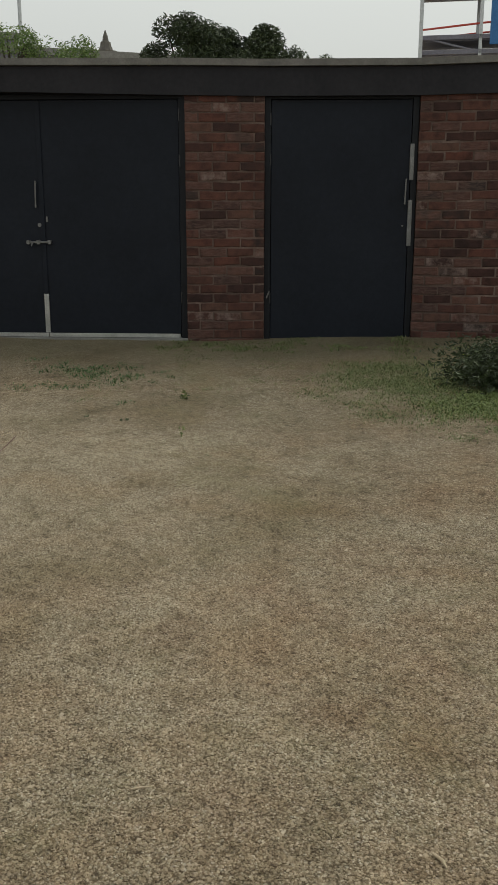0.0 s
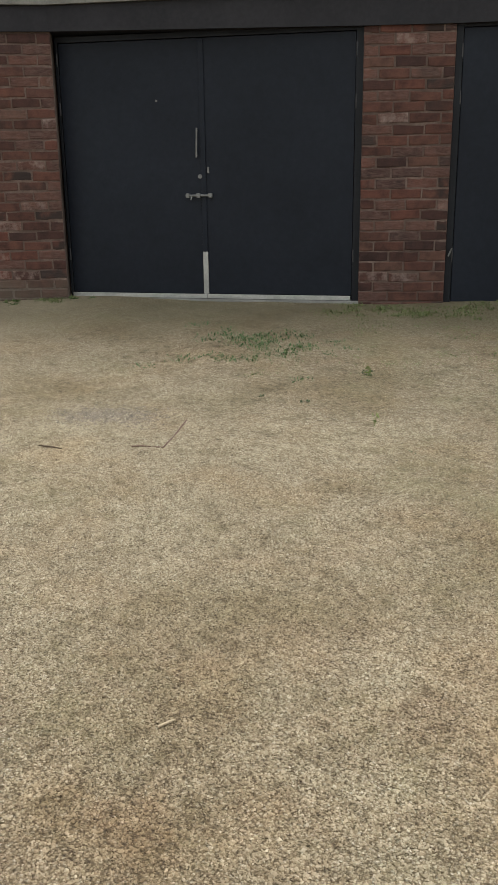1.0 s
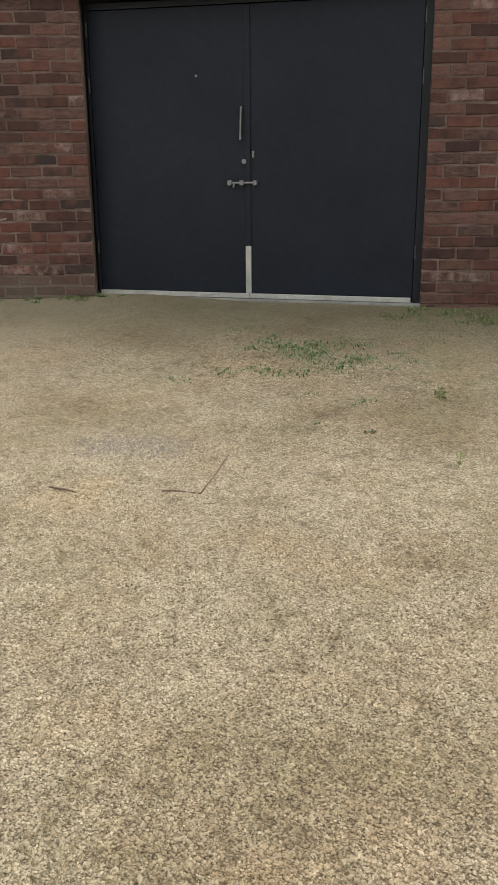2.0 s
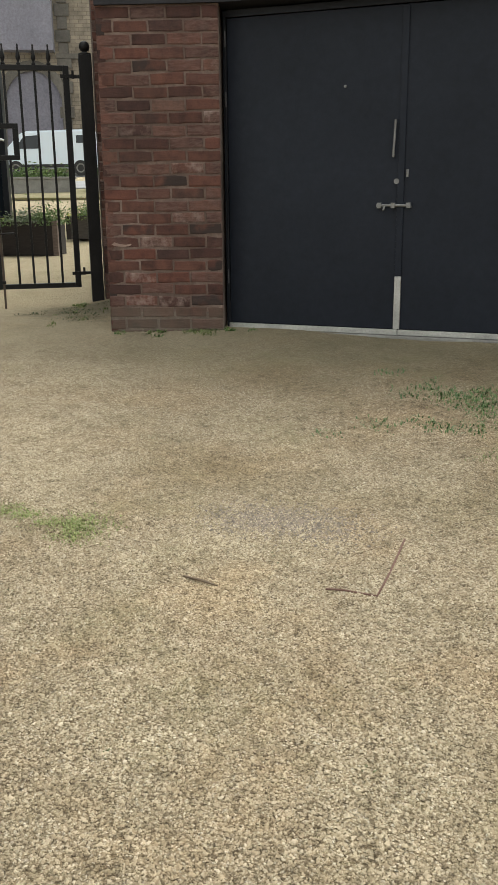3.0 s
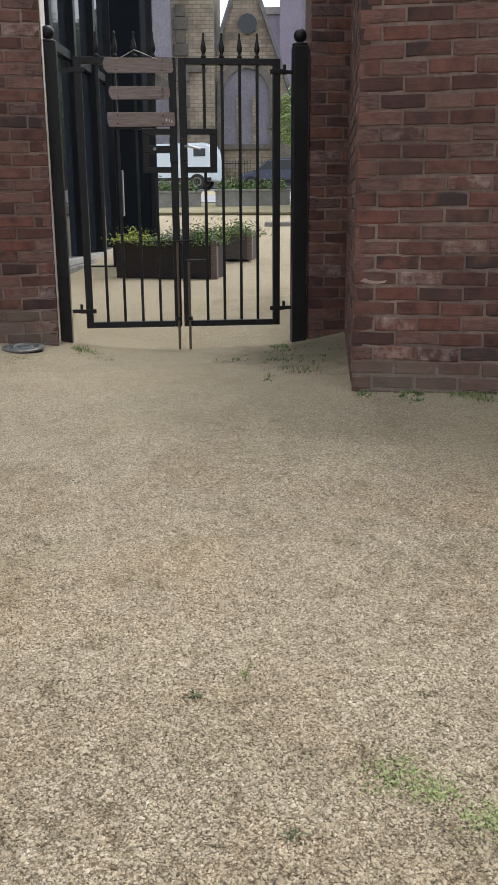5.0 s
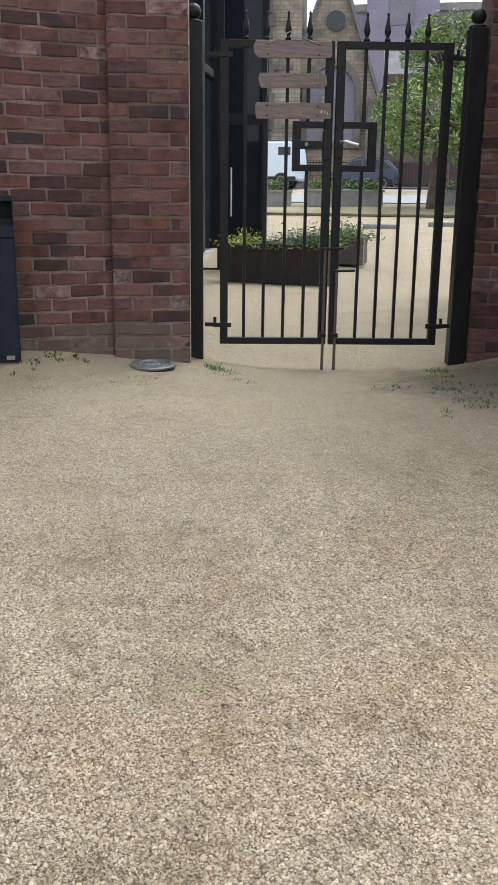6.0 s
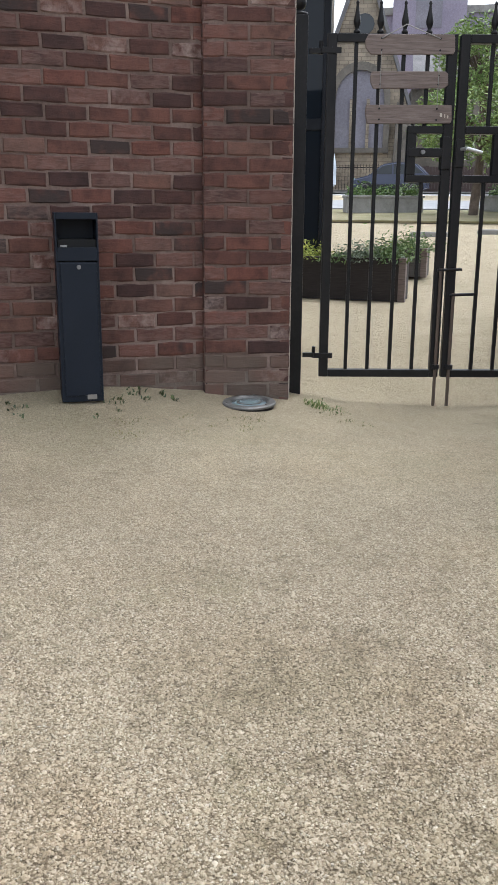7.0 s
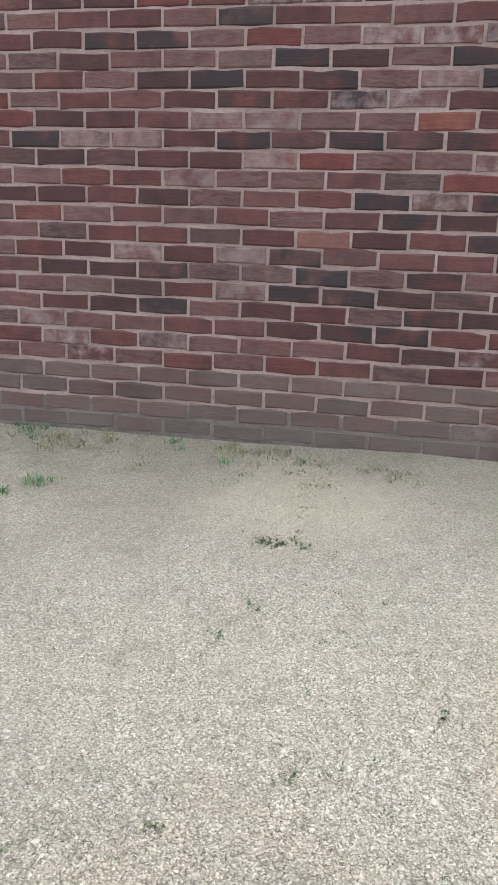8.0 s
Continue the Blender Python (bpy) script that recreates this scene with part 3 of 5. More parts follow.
def make_ground():
    xs, ys = lines(-420, 320, -7.5, 4.0, 0.07), lines(-300, 420, -0.5, 10.0, 0.07)
    verts = []
    for y in ys:
        for x in xs:
            z = yard_z(x, y)
            verts.append((x, y, z))
    nx = len(xs)
    faces = [(j * nx + i, j * nx + i + 1, (j + 1) * nx + i + 1, (j + 1) * nx + i) for j in range(len(ys) - 1) for i in range(nx - 1)]
    me = bpy.data.meshes.new("ground")
    me.from_pydata(verts, [], faces)
    me.polygons.foreach_set("use_smooth", [True] * len(me.polygons))
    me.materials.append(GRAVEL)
    return tagged(new("ground", me), "fine beige gravel ground of a yard with mossy trodden patches", "ground", kind="structure")


ground = make_ground()

COURSE, LONG = 0.075, 0.225


def brick_verts(w, h, d, rnd, wave=0.0030):
    """A worn brick with wavy arrises: back face, two rings and a slightly uneven front; x across, y into the wall, z up."""
    j = lambda a: rnd.uniform(-a, a)
    v = [(0, d, 0), (w, d, 0), (w, d, h), (0, d, h)]
    xs = (0.0, w * rnd.uniform(0.25, 0.4), w * rnd.uniform(0.6, 0.75), w)
    edge = [(x + j(wave * 0.45), j(wave)) for x in xs] + [(x + j(wave * 0.45), h + j(wave)) for x in reversed(xs)]
    c = 0.0045
    for x, z in edge:
        v.append((x, c, z))
    for x, z in edge:
        v.append((min(max(x, c), w - c) + j(.0012), j(.0008), min(max(z, c), h - c) + j(.0012)))
    return v


def brick_faces():
    ring, top = list(range(4, 12)), list(range(12, 20))
    f = [(ring[i], top[i], top[(i + 1) % 8], ring[(i + 1) % 8]) for i in range(8)]
    f += [(top[0], top[7], top[6], top[1]), (top[1], top[6], top[5], top[2]), (top[2], top[5], top[4], top[3])]
    f += [(0, 4, 5, 6, 7, 1), (1, 7, 8, 2), (2, 8, 9, 10, 11, 3), (3, 11, 4, 0)]
    return [tuple(reversed(q)) for q in f]


BRICK_FACES = brick_faces()
brick_cache = {}


def brick_mesh(w, rnd, material):
    key = (round(w / 0.004), rnd.randrange(8), material.name)
    if key not in brick_cache:
        me = bpy.data.meshes.new("brick")
        me.from_pydata(brick_verts(round(w / 0.004) * 0.004, 0.0632, 0.05, rnd, 0.0055), [], BRICK_FACES)
        me.materials.append(material)
        brick_cache[key] = me
    return brick_cache[key]


def courses(length, z0, z1, phase, z_joint, pitch):
    """Pieces (s, width, z) of a stretcher bond between s = 0 and length; a bed joint lies at z_joint."""
    k0 = math.ceil((z0 - z_joint) / COURSE - 1e-6)
    k = k0
    while z_joint + (k + 1) * COURSE <= z1 + 0.02:
        z = z_joint + k * COURSE + 0.010
        s = phase[k % 2] - pitch
        while s < length:
            a, b = max(s, 0.0), min(s + pitch - 0.012, length)
            if b - a > 0.03:
                yield a, b - a, z
            s += pitch
        k += 1


pending_bricks = []


def brick_wall(name, p0, p1, z0, z1, thick=0.215, phase=(0.0, 0.1125), z_joint=0.07, label="", near=None, inset=(0.0, 0.0), washed=-1.0, old=True, pitch=LONG, chosen=None):
    """A backing of mortar now; its bricks are laid at the end of the file. near(s, z): which bricks are parts of their own."""
    f = Facet(p0, p1)
    bm = boxes((inset[0], f.length - inset[1], 0.005, thick, z0, z1))
    wall = part(name, bm, OLD_MORTAR if old else MORTAR)
    wall.matrix_world = f.at()
    tagged(wall, label or "red-brown brick wall with pale mortar joints", "wall", kind="structure")
    if washed > z0:
        part("cement_wash", boxes((inset[0], f.length - inset[1], 0.003, 0.02, z0 + 0.01, washed - 0.04)), DIRTY_MORTAR, wall, "dirty grey cement smeared over the lowest courses")
    pending_bricks.append((wall, f.length, z0, z1, phase, z_joint, near, washed, old, pitch, chosen))
    return wall, f


# bricks of the long wall that stand out: course from the top: kind and number from the corner (b burnt, w limed, o orange)
STAND_OUT = {0: "b7", 1: "b9 b10", 2: "b6 b3", 3: "b8 b1 b3 b6", 4: "b5", 5: "o4 w8 w7", 6: "b7 b5 b3 w10 w9", 7: "w7 b1 o0", 8: "w8", 9: "b5 b3", 10: "b4 b1",
             11: "o6", 12: "w7 b6", 13: "b9 b6 b4 o0", 14: "w7 b6 b5", 15: "b9 o1", 16: "w11 b4 b5", 17: "w9", 19: "b1"}
STAND_OUT = {(row, int(word[1:])): word[0] for row, words in STAND_OUT.items() for word in words.split()}


def west_brick(s, z, kind):
    row = round((1.945 - (z - 0.01)) / COURSE) - 1
    n = round((6.797 - s - (0.1075 if row % 2 else 0.22)) / LONG)
    return {"b": BURNT_BRICK, "w": LIMED_BRICK, "o": ORANGE_BRICK}.get(STAND_OUT.get((row, n)), kind)


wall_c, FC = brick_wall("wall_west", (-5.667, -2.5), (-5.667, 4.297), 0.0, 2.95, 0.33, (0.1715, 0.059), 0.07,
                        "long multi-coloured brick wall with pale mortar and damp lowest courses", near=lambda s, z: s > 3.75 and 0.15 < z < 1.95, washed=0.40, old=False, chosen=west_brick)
brick_wall("wall_west_end", (-5.667, 4.297), (-6.0, 4.297), 0.0, 2.95, 0.2, (0.102, 0.0), 0.07, "narrow end of a brick wall", inset=(0.012, 0), old=False)
wall_m, FM = brick_wall("wall_recess", (-5.972, 4.297), (-6.0, 5.615), 0.0, 2.24, 0.3, (0.066, 0.161), 0.008,
                        "recessed brick wall panel behind a bin, with lime stains", washed=0.42, pitch=0.2)
brick_wall("pier_gate_left_side", (-6.02, 5.602), (-5.955, 5.602), 0.0, 2.9, 0.2, (0.0, 0.0), 0.019, "side of a brick gate pier", inset=(0, 0.012))
pier_a, FA = brick_wall("pier_gate_left", (-5.955, 5.60), (-5.863, 6.027), 0.0, 2.9, 0.3, (0.0, 0.1125), 0.015, "brick gate pier two bricks wide", washed=0.42)
ret_wall, FRET = brick_wall("pier_gate_left_return", (-5.863, 6.027), (-6.403, 6.162), 0.0, 2.9, 0.12, (0.102, 0.0), 0.019, "return of a brick gate pier", inset=(0.012, 0))
# cream slab puts the sunlight on this return face into colour
part("lime_coat", boxes((0.035, FRET.length, -0.008, -0.003, 0.2, 2.9)), PALE_CREAM, ret_wall, "pale cream coat painted as a sunlit face")
brick_wall("wall_gate_right", (-5.555, 7.72), (-5.466, 8.011), 0.0, 2.9, 0.25, (0.0, 0.1125), 0.04, "narrow brick wall beside a gate post")
brick_wall("wall_gate_return", (-5.48, 7.965), (-3.924, 7.151), 0.0, 2.75, 0.25, (0.03, 0.14), 0.04, "brick return wall leading to a gate", inset=(0, 0.012))
pier_b, FB = brick_wall("pier_door_left", (-3.924, 7.151), (-3.522, 7.780), 0.0, 2.16, 0.4, (0.108, 0.0), 0.05, "brick pier between a gate recess and double doors", washed=0.36, pitch=0.2162)
FD1 = Facet((-3.606, 7.837), (-1.816, 9.343))
pier_c, FPC = brick_wall("pier_between_doors", (-1.816, 9.343), (-1.380, 9.810), 0.0, 2.14, 0.4, (0.0, 0.1125), 0.04, "brick pier between two dark doors with pale stains")
FD2 = Facet((-1.380, 9.810), (-0.451, 10.617))
pier_d, FPD = brick_wall("pier_door_right", (-0.451, 10.617), (0.33, 11.07), 0.0, 2.14, 0.4, (0.1, 0.2125), 0.04, "brick pier beside a dark single door")
FE = Facet((0.33, 11.07), (3.4, 12.2))
side = part("wall_east", boxes((0, FE.length, 0, 0.3, -0.2, 2.14)), MORTAR)
side.matrix_world = FE.at()
tagged(side, "plain continuing wall of the low outbuilding", "wall", kind="structure")


# ---- roof edge of the low outbuilding ----
def roof_edge():
    """Fascia boards, coping and a flat roof that follow the bent front."""
    pts = [FB.p0, FB.p1, FD1.p1, FPC.p1, FD2.p1, FPD.p1, FE.p1]
    nrm = []
    for i, p in enumerate(pts):
        a = (pts[min(i + 1, len(pts) - 1)] - pts[max(i - 1, 0)]).normalized()
        nrm.append(Vector((a.y, -a.x)))

    def strip(name, d0, d1, z0, z1, material, label):
        bm = bmesh.new()
        rows = []
        for i, (p, n) in enumerate(zip(pts, nrm)):
            q0, q1 = p + n * d0, p + n * d1
            low = z0 + (0.042 if name == "fascia" and i < 2 else 0.0)
            rows.append([bm.verts.new((q.x, q.y, z)) for q, z in ((q1, low), (q1, z1), (q0, z1), (q0, low))])
        for a, b in zip(rows, rows[1:]):
            for i in range(4):
                bm.faces.new((a[i], a[(i + 1) % 4], b[(i + 1) % 4], b[i]))
        bm.faces.new(rows[0])
        bm.faces.new(rows[-1][::-1])
        bmesh.ops.recalc_face_normals(bm, faces=bm.faces)
        return tagged(part(name, bm, material), label, "roof", kind="structure")

    strip("fascia", -0.30, 0.025, 2.118, 2.332, FASCIA, "dark painted fascia board along a low roof")
    strip("coping", -0.36, 0.055, 2.336, 2.386, COPING, "grey weathered coping on a flat roof edge")
    strip("roof", -4.6, -0.31, 2.20, 2.33, FASCIA, "flat dark roof of a low outbuilding")
    strip("wall_rear", -4.6, -4.4, -0.3, 2.19, MORTAR, "plain rear wall of a low outbuilding")


roof_edge()
bm = boxes((-0.02, FM.length + 0.02, -0.03, 0.33, 2.245, 2.31), bevel=0.006)
cop = part("coping_recess", bm, RENDER)
cop.matrix_world = FM.at()
tagged(cop, "pale concrete coping on the recessed brick wall", "coping", kind="structure")


# ---- window above the recessed wall ----
win = empty("window_1", FM.at(0, -0.02))
tagged(win, "dark-framed window with a pale blue mirror pane for reflected sky", "window", kind="structure")
part("window_frame", boxes((0.55, 1.30, 0.0, 0.06, 2.314, 2.34), (1.105, 1.135, 0.0, 0.06, 2.344, 3.3), (1.29, 1.316, 0.0, 0.06, 2.344, 3.3), (0.55, 0.58, 0.0, 0.06, 2.344, 3.3), bevel=0.003), FASCIA, win)
part("pane", boxes((1.138, 1.288, 0.03, 0.036, 2.344, 3.3)), SKY_GLASS, win, "pale blue reflecting pane")
part("pane", boxes((0.583, 1.102, 0.03, 0.036, 2.344, 3.3)), DARK_GLASS, win)
# lime smear on the gate-side pier
smear = prism([(0.03, 0.752), (0.06, 0.742), (0.10, 0.737), (0.15, 0.744), (0.162, 0.757), (0.12, 0.752), (0.08, 0.756), (0.05, 0.768)], 0.004)
part("lime_smear", smear, MORTAR, pier_b, "pale lime smear").matrix_basis = pose(0, -0.0065, 0)


# ---- doors ----
def hinge(parent, s, z, y):
    return part("hinge", rods(((s, y, z - 0.045), (s, y, z + 0.045), 0.006)), HINGE, parent, "dull metal hinge")


def double_door():
    door = empty("double_door", FD1.at(0, -0.035))
    tagged(door, "closed dark blue-grey double doors with steel bolt and pull", "door", kind="structure")
    L = FD1.length
    lo, mid_s, hi = 0.02, 1.138, L - 0.055
    part("door_frame", boxes((0.0, lo, 0.0, 0.09, 0.18, 2.14), (hi, L, 0.0, 0.09, 0.18, 2.14), (lo, hi, 0.0, 0.09, 2.10, 2.14), bevel=0.003), BLACK_PAINT, door)
    left = part("door_leaf", boxes((lo + 0.004, mid_s - 0.003, 0.012, 0.055, 0.235, 2.096), bevel=0.003), DOOR_PAINT, door)
    right = part("door_leaf", boxes((mid_s + 0.003, hi - 0.004, 0.012, 0.055, 0.235, 2.096), bevel=0.003), DOOR_PAINT, door)
    part("backing", boxes((0.0, L, 0.095, 0.12, 0.0, 2.14)), BLACK, door)
    part("threshold", boxes((0.0, L, -0.035, 0.10, 0.05, 0.196), bevel=0.006), RENDER, door, "worn concrete threshold")
    part("weather_bar", boxes((lo, mid_s + 0.01, -0.012, 0.010, 0.199, 0.232), bevel=0.003), ALU, left, "scuffed aluminium bar")
    part("weather_bar", boxes((mid_s + 0.014, hi - 0.01, -0.012, 0.010, 0.199, 0.232), bevel=0.003), ALU, right, "scuffed aluminium bar")
    part("cover_strip", boxes((mid_s - 0.018, mid_s + 0.022, -0.002, 0.011, 0.234, 0.56), bevel=0.002), ALU, right, "aluminium cover strip")
    part("astragal", boxes((mid_s - 0.02, mid_s + 0.02, 0.001, 0.011, 0.565, 2.09), bevel=0.003), DOOR_PAINT, right)
    part("pull_bar", rods(((1.090, -0.012, 1.262), (1.098, -0.012, 1.474), 0.007), ((1.090, -0.012, 1.275), (1.090, 0.012, 1.275), 0.005), ((1.098, -0.012, 1.462), (1.098, 0.012, 1.462), 0.005)), DULL_STEEL, left, "slim steel pull bar")
    bolt = part("bolt", rods(((0.998, -0.012, 0.984), (1.206, -0.012, 0.984), 0.008)), DULL_STEEL, left, "steel slide bolt")
    for a in (1.0, 1.085, 1.179):
        part("bolt_keep", boxes((a, a + 0.026, -0.022, 0.012, 0.968, 1.000), bevel=0.002), DULL_STEEL, bolt)
    part("bolt_knob", rods(((1.047, -0.014, 0.981), (1.043, -0.03, 0.954), 0.006)), DULL_STEEL, bolt)
    part("cylinder_lock", lathe([(0.0, -0.004), (0.014, -0.004), (0.016, 0.0), (0.016, 0.012)], 14), DULL_STEEL, left).matrix_basis = pose(1.112, 0.012, 1.124, 90)
    part("keyhole_plate", boxes((1.170, 1.184, -0.002, 0.012, 1.148, 1.192), bevel=0.002), DULL_STEEL, right)
    part("stud", rods(((0.784, 0.002, 1.672), (0.784, 0.014, 1.672), 0.008)), DULL_STEEL, left)
    for z in (0.535, 1.63, 1.98):
        hinge(left, lo - 0.004, z, -0.002)
        hinge(right, hi + 0.004, z, -0.002)
    return door


def single_door():
    door = empty("single_door", FD2.at(0, -0.035))
    tagged(door, "closed dark single door with steel edge strips and pull", "door", kind="structure")
    L = FD2.length
    part("door_frame", boxes((0.0, 0.05, 0.0, 0.09, 0.15, 2.14), (L - 0.05, L, 0.0, 0.09, 0.12, 2.14), (0.05, L - 0.05, 0.0, 0.09, 2.10, 2.14), bevel=0.003), BLACK_PAINT, door)
    leaf = part("door_leaf", boxes((0.054, L - 0.054, 0.012, 0.055, 0.19, 2.096), bevel=0.003), DOOR_PAINT, door)
    part("backing", boxes((0.0, L, 0.095, 0.12, 0.0, 2.14)), BLACK, door)
    part("threshold", boxes((0.0, L, -0.02, 0.10, 0.03, 0.186), bevel=0.006), RENDER, door, "worn concrete threshold")
    for z0, z1 in ((1.48, 1.76), (0.96, 1.325)):
        part("edge_strip", boxes((L - 0.062, L - 0.028, -0.008, 0.010, z0, z1), bevel=0.002), DULL_STEEL, leaf, "pale metal edge strip")
    part("pull_bar", rods(((L - 0.09, -0.015, 1.29), (L - 0.085, -0.015, 1.49), 0.007), ((L - 0.09, -0.015, 1.30), (L - 0.09, 0.012, 1.30), 0.005), ((L - 0.085, -0.015, 1.48), (L - 0.085, 0.012, 1.48), 0.005)), DULL_STEEL, leaf)
    part("knob", lathe([(0.0, -0.03), (0.012, -0.03), (0.014, -0.02), (0.006, -0.01), (0.006, 0.02)], 14), DULL_STEEL, leaf).matrix_basis = pose(L - 0.10, 0.012, 1.12, 90)
    for z in (0.53, 1.64, 1.95):
        hinge(leaf, 0.048, z, -0.002)
    part("hinge_hook", rods(((0.02, -0.02, 0.53), (0.045, -0.02, 0.59), 0.006)), DULL_STEEL, leaf)
    return door


double_door()
single_door()

# ---- gate ----
FG = Facet((-6.035, 6.262), (-5.655, 7.530))


def gate_post(s):
    p = FG.at(s, 0.0)
    gz0 = 0.12
    post = empty("gate_post", Matrix.Translation((p.translation.x, p.translation.y, 0)))
    tagged(post, "square black iron gate post with a ball cap", "gate post", group="gate posts")
    a = FG.deg
    sh = part("shaft", boxes((-0.05, 0.05, -0.05, 0.05, gz0, 2.125), bevel=0.006), IRON, post)
    sh.matrix_basis = pose(0, 0, 0, 0, 0, a)
    part("cap", lathe([(0.045, 2.12), (0.052, 2.128), (0.05, 2.138), (0.022, 2.146), (0.02, 2.15), (0.034, 2.158), (0.042, 2.178), (0.042, 2.196), (0.034, 2.214), (0.018, 2.226), (0.004, 2.229)], 18), IRON, post, smooth=True)
    return post


gate_post(-0.150)
gate_post(1.467)


def finial():
    return lathe([(0.010, 0.0), (0.017, 0.004), (0.017, 0.014), (0.010, 0.020), (0.010, 0.028), (0.017, 0.045), (0.019, 0.058), (0.014, 0.085), (0.008, 0.115), (0.006, 0.135), (0.009, 0.142), (0.005, 0.152), (0.001, 0.156)], 10)


FINIAL = mesh_of(finial(), "finial", True)
FINIAL.materials.append(IRON)


def gate_leaf(s0, s1, bars, hinge_left, box0, box1):
    leaf = empty("gate_leaf", FG.at(0, 0))
    tagged(leaf, "closed black iron gate leaf with spear-topped bars", "gate", group="pair of gate leaves")
    z0, z1, w = 0.313, 2.045, 0.048
    part("stile", boxes((s0, s0 + w, -0.022, 0.022, z0, z1), bevel=0.004), IRON, leaf)
    part("stile", boxes((s1 - w, s1, -0.022, 0.022, z0, z1), bevel=0.004), IRON, leaf)
    part("top_rail", boxes((s0 + w, s1 - w, -0.022, 0.022, z1 - 0.042, z1), bevel=0.004), IRON, leaf)
    part("bottom_rail", boxes((s0 + w, s1 - w, -0.022, 0.022, z0, z0 + 0.04), bevel=0.004), IRON, leaf)
    for s in bars:
        spans = [(z0 + 0.04, z1 - 0.042)]
        if box0 - 0.01 < s < box1 + 0.01:
            spans = [(z0 + 0.04, 1.335), (1.612, z1 - 0.042)]
        for a, b in spans:
            part("bar", boxes((s - 0.0095, s + 0.0095, -0.0095, 0.0095, a, b), bevel=0.003), IRON, leaf)
        part("finial", FINIAL, IRON, leaf).matrix_basis = pose(s, 0, z1)
    # half of the lock frame
    part("lock_frame", boxes((box0, box1, -0.026, 0.026, 1.575, 1.612), (box0, box1, -0.026, 0.026, 1.335, 1.372),
                             ((box0, box0 + 0.045, -0.026, 0.026, 1.372, 1.575) if hinge_left else (box1 - 0.045, box1, -0.026, 0.026, 1.372, 1.575)), bevel=0.003), IRON, leaf)
    hs = s0 - 0.03 if hinge_left else s1 + 0.03
    for z in (0.43, 1.965):
        h = part("gate_hinge", rods(((hs, 0, z - 0.016), (hs, 0, z + 0.046), 0.010)), IRON, leaf)
        part("hinge_strap", boxes((min(hs, hs + (0.10 if hinge_left else -0.10)), max(hs, hs + (0.10 if hinge_left else -0.10)), -0.03, -0.022, z - 0.014, z + 0.014), bevel=0.002), IRON, h)
        part("hinge_arm", boxes((min(hs, hs + (-0.06 if hinge_left else 0.06)), max(hs, hs + (-0.06 if hinge_left else 0.06)), -0.012, 0.012, z - 0.012, z + 0.012), bevel=0.002), IRON, h)
    return leaf


leaf_l = gate_leaf(0.0, 0.652, (0.146, 0.264, 0.386, 0.508), True, 0.422, 0.604)
leaf_r = gate_leaf(0.668, 1.335, (0.834, 0.952, 1.068, 1.183), False, 0.716, 0.912)
latch = part("lock_case", boxes((0.43, 0.640, -0.03, 0.03, 1.460, 1.505), (0.60, 0.648, -0.035, 0.035, 1.40, 1.56), bevel=0.004), IRON, leaf_l)
part("lock_cylinder", lathe([(0.0, -0.006), (0.010, -0.006), (0.011, 0.0), (0.011, 0.02)], 12), DULL_STEEL, latch).matrix_basis = pose(0.50, -0.03, 1.484, 90)
lock = part("lock_plate", boxes((0.672, 0.716, -0.034, 0.034, 1.41, 1.55), bevel=0.004), IRON, leaf_r)
part("lever_handle", rods(((0.70, -0.03, 1.50), (0.72, -0.06, 1.502), 0.009), ((0.72, -0.06, 1.502), (0.80, -0.06, 1.482), 0.009)), STEEL, lock, "bright steel lever handle")
for leaf, s, top in ((leaf_l, 0.632, 0.90), (leaf_r, 0.706, 0.77)):
    b = part("drop_bolt", rods(((s, -0.034, 0.14), (s, -0.034, top), 0.009)), RUST, leaf, "rusty steel rod")
    part("bolt_handle", rods(((s - 0.02, -0.036, top - 0.01), (s + 0.11, -0.036, top - 0.005), 0.008)), IRON, b)
    part("bolt_guide", boxes((s - 0.018, s + 0.018, -0.05, -0.02, 0.36, 0.385), bevel=0.002), IRON, b)


def sign():
    """Three blank boards hung one below the other on wire."""
    board = empty("hanging_sign", FG.at(0, 0.034))
    tagged(board, "three weathered wooden boards hung on wire from a gate", "sign")
    for s0, s1, z0, z1, cut_l, cut_r in ((0.186, 0.636, 1.946, 2.040, 0.03, 0.008), (0.216, 0.612, 1.787, 1.870, 0.018, 0.02), (0.198, 0.640, 1.620, 1.712, 0.012, 0.006)):
        pts = [(s0 + cut_l, z0), (s1 - cut_r, z0 + 0.004), (s1, z0 + 0.02), (s1 - 0.004, z1 - 0.012), (s1 - cut_r, z1), (s0 + cut_l * 0.5, z1 - 0.002), (s0, z1 - 0.03), (s0 + 0.004, z0 + 0.03)]
        b = prism(pts, 0.018)
        bmesh.ops.bevel(b, geom=list(b.edges), offset=0.002, segments=1, affect="EDGES")
        ob = part("board", b, PLANK, board)
        for s in (0.268, 0.560):
            for z in (z0 + 0.02, z1 - 0.02):
                part("screw", rods(((s, -0.004, z), (s, 0.004, z), 0.005), seg=6), IRON, ob)
    part("hanging_wire", rods(((0.268, -0.003, 2.02), (0.39, -0.002, 2.085), 0.0025), ((0.39, -0.002, 2.085), (0.56, -0.003, 2.02), 0.0025), seg=6), WIRE, board, "thin hanging wire")
    for s in (0.268, 0.560):
        part("wire", rods(((s, -0.003, 1.70), (s, -0.003, 1.96), 0.002), seg=6), WIRE, board)
    bm = boxes((0.578, 0.588, -0.003, 0.0, 1.655, 1.672), (0.600, 0.605, -0.003, 0.0, 1.65, 1.668), (0.614, 0.621, -0.003, 0.0, 1.648, 1.662))
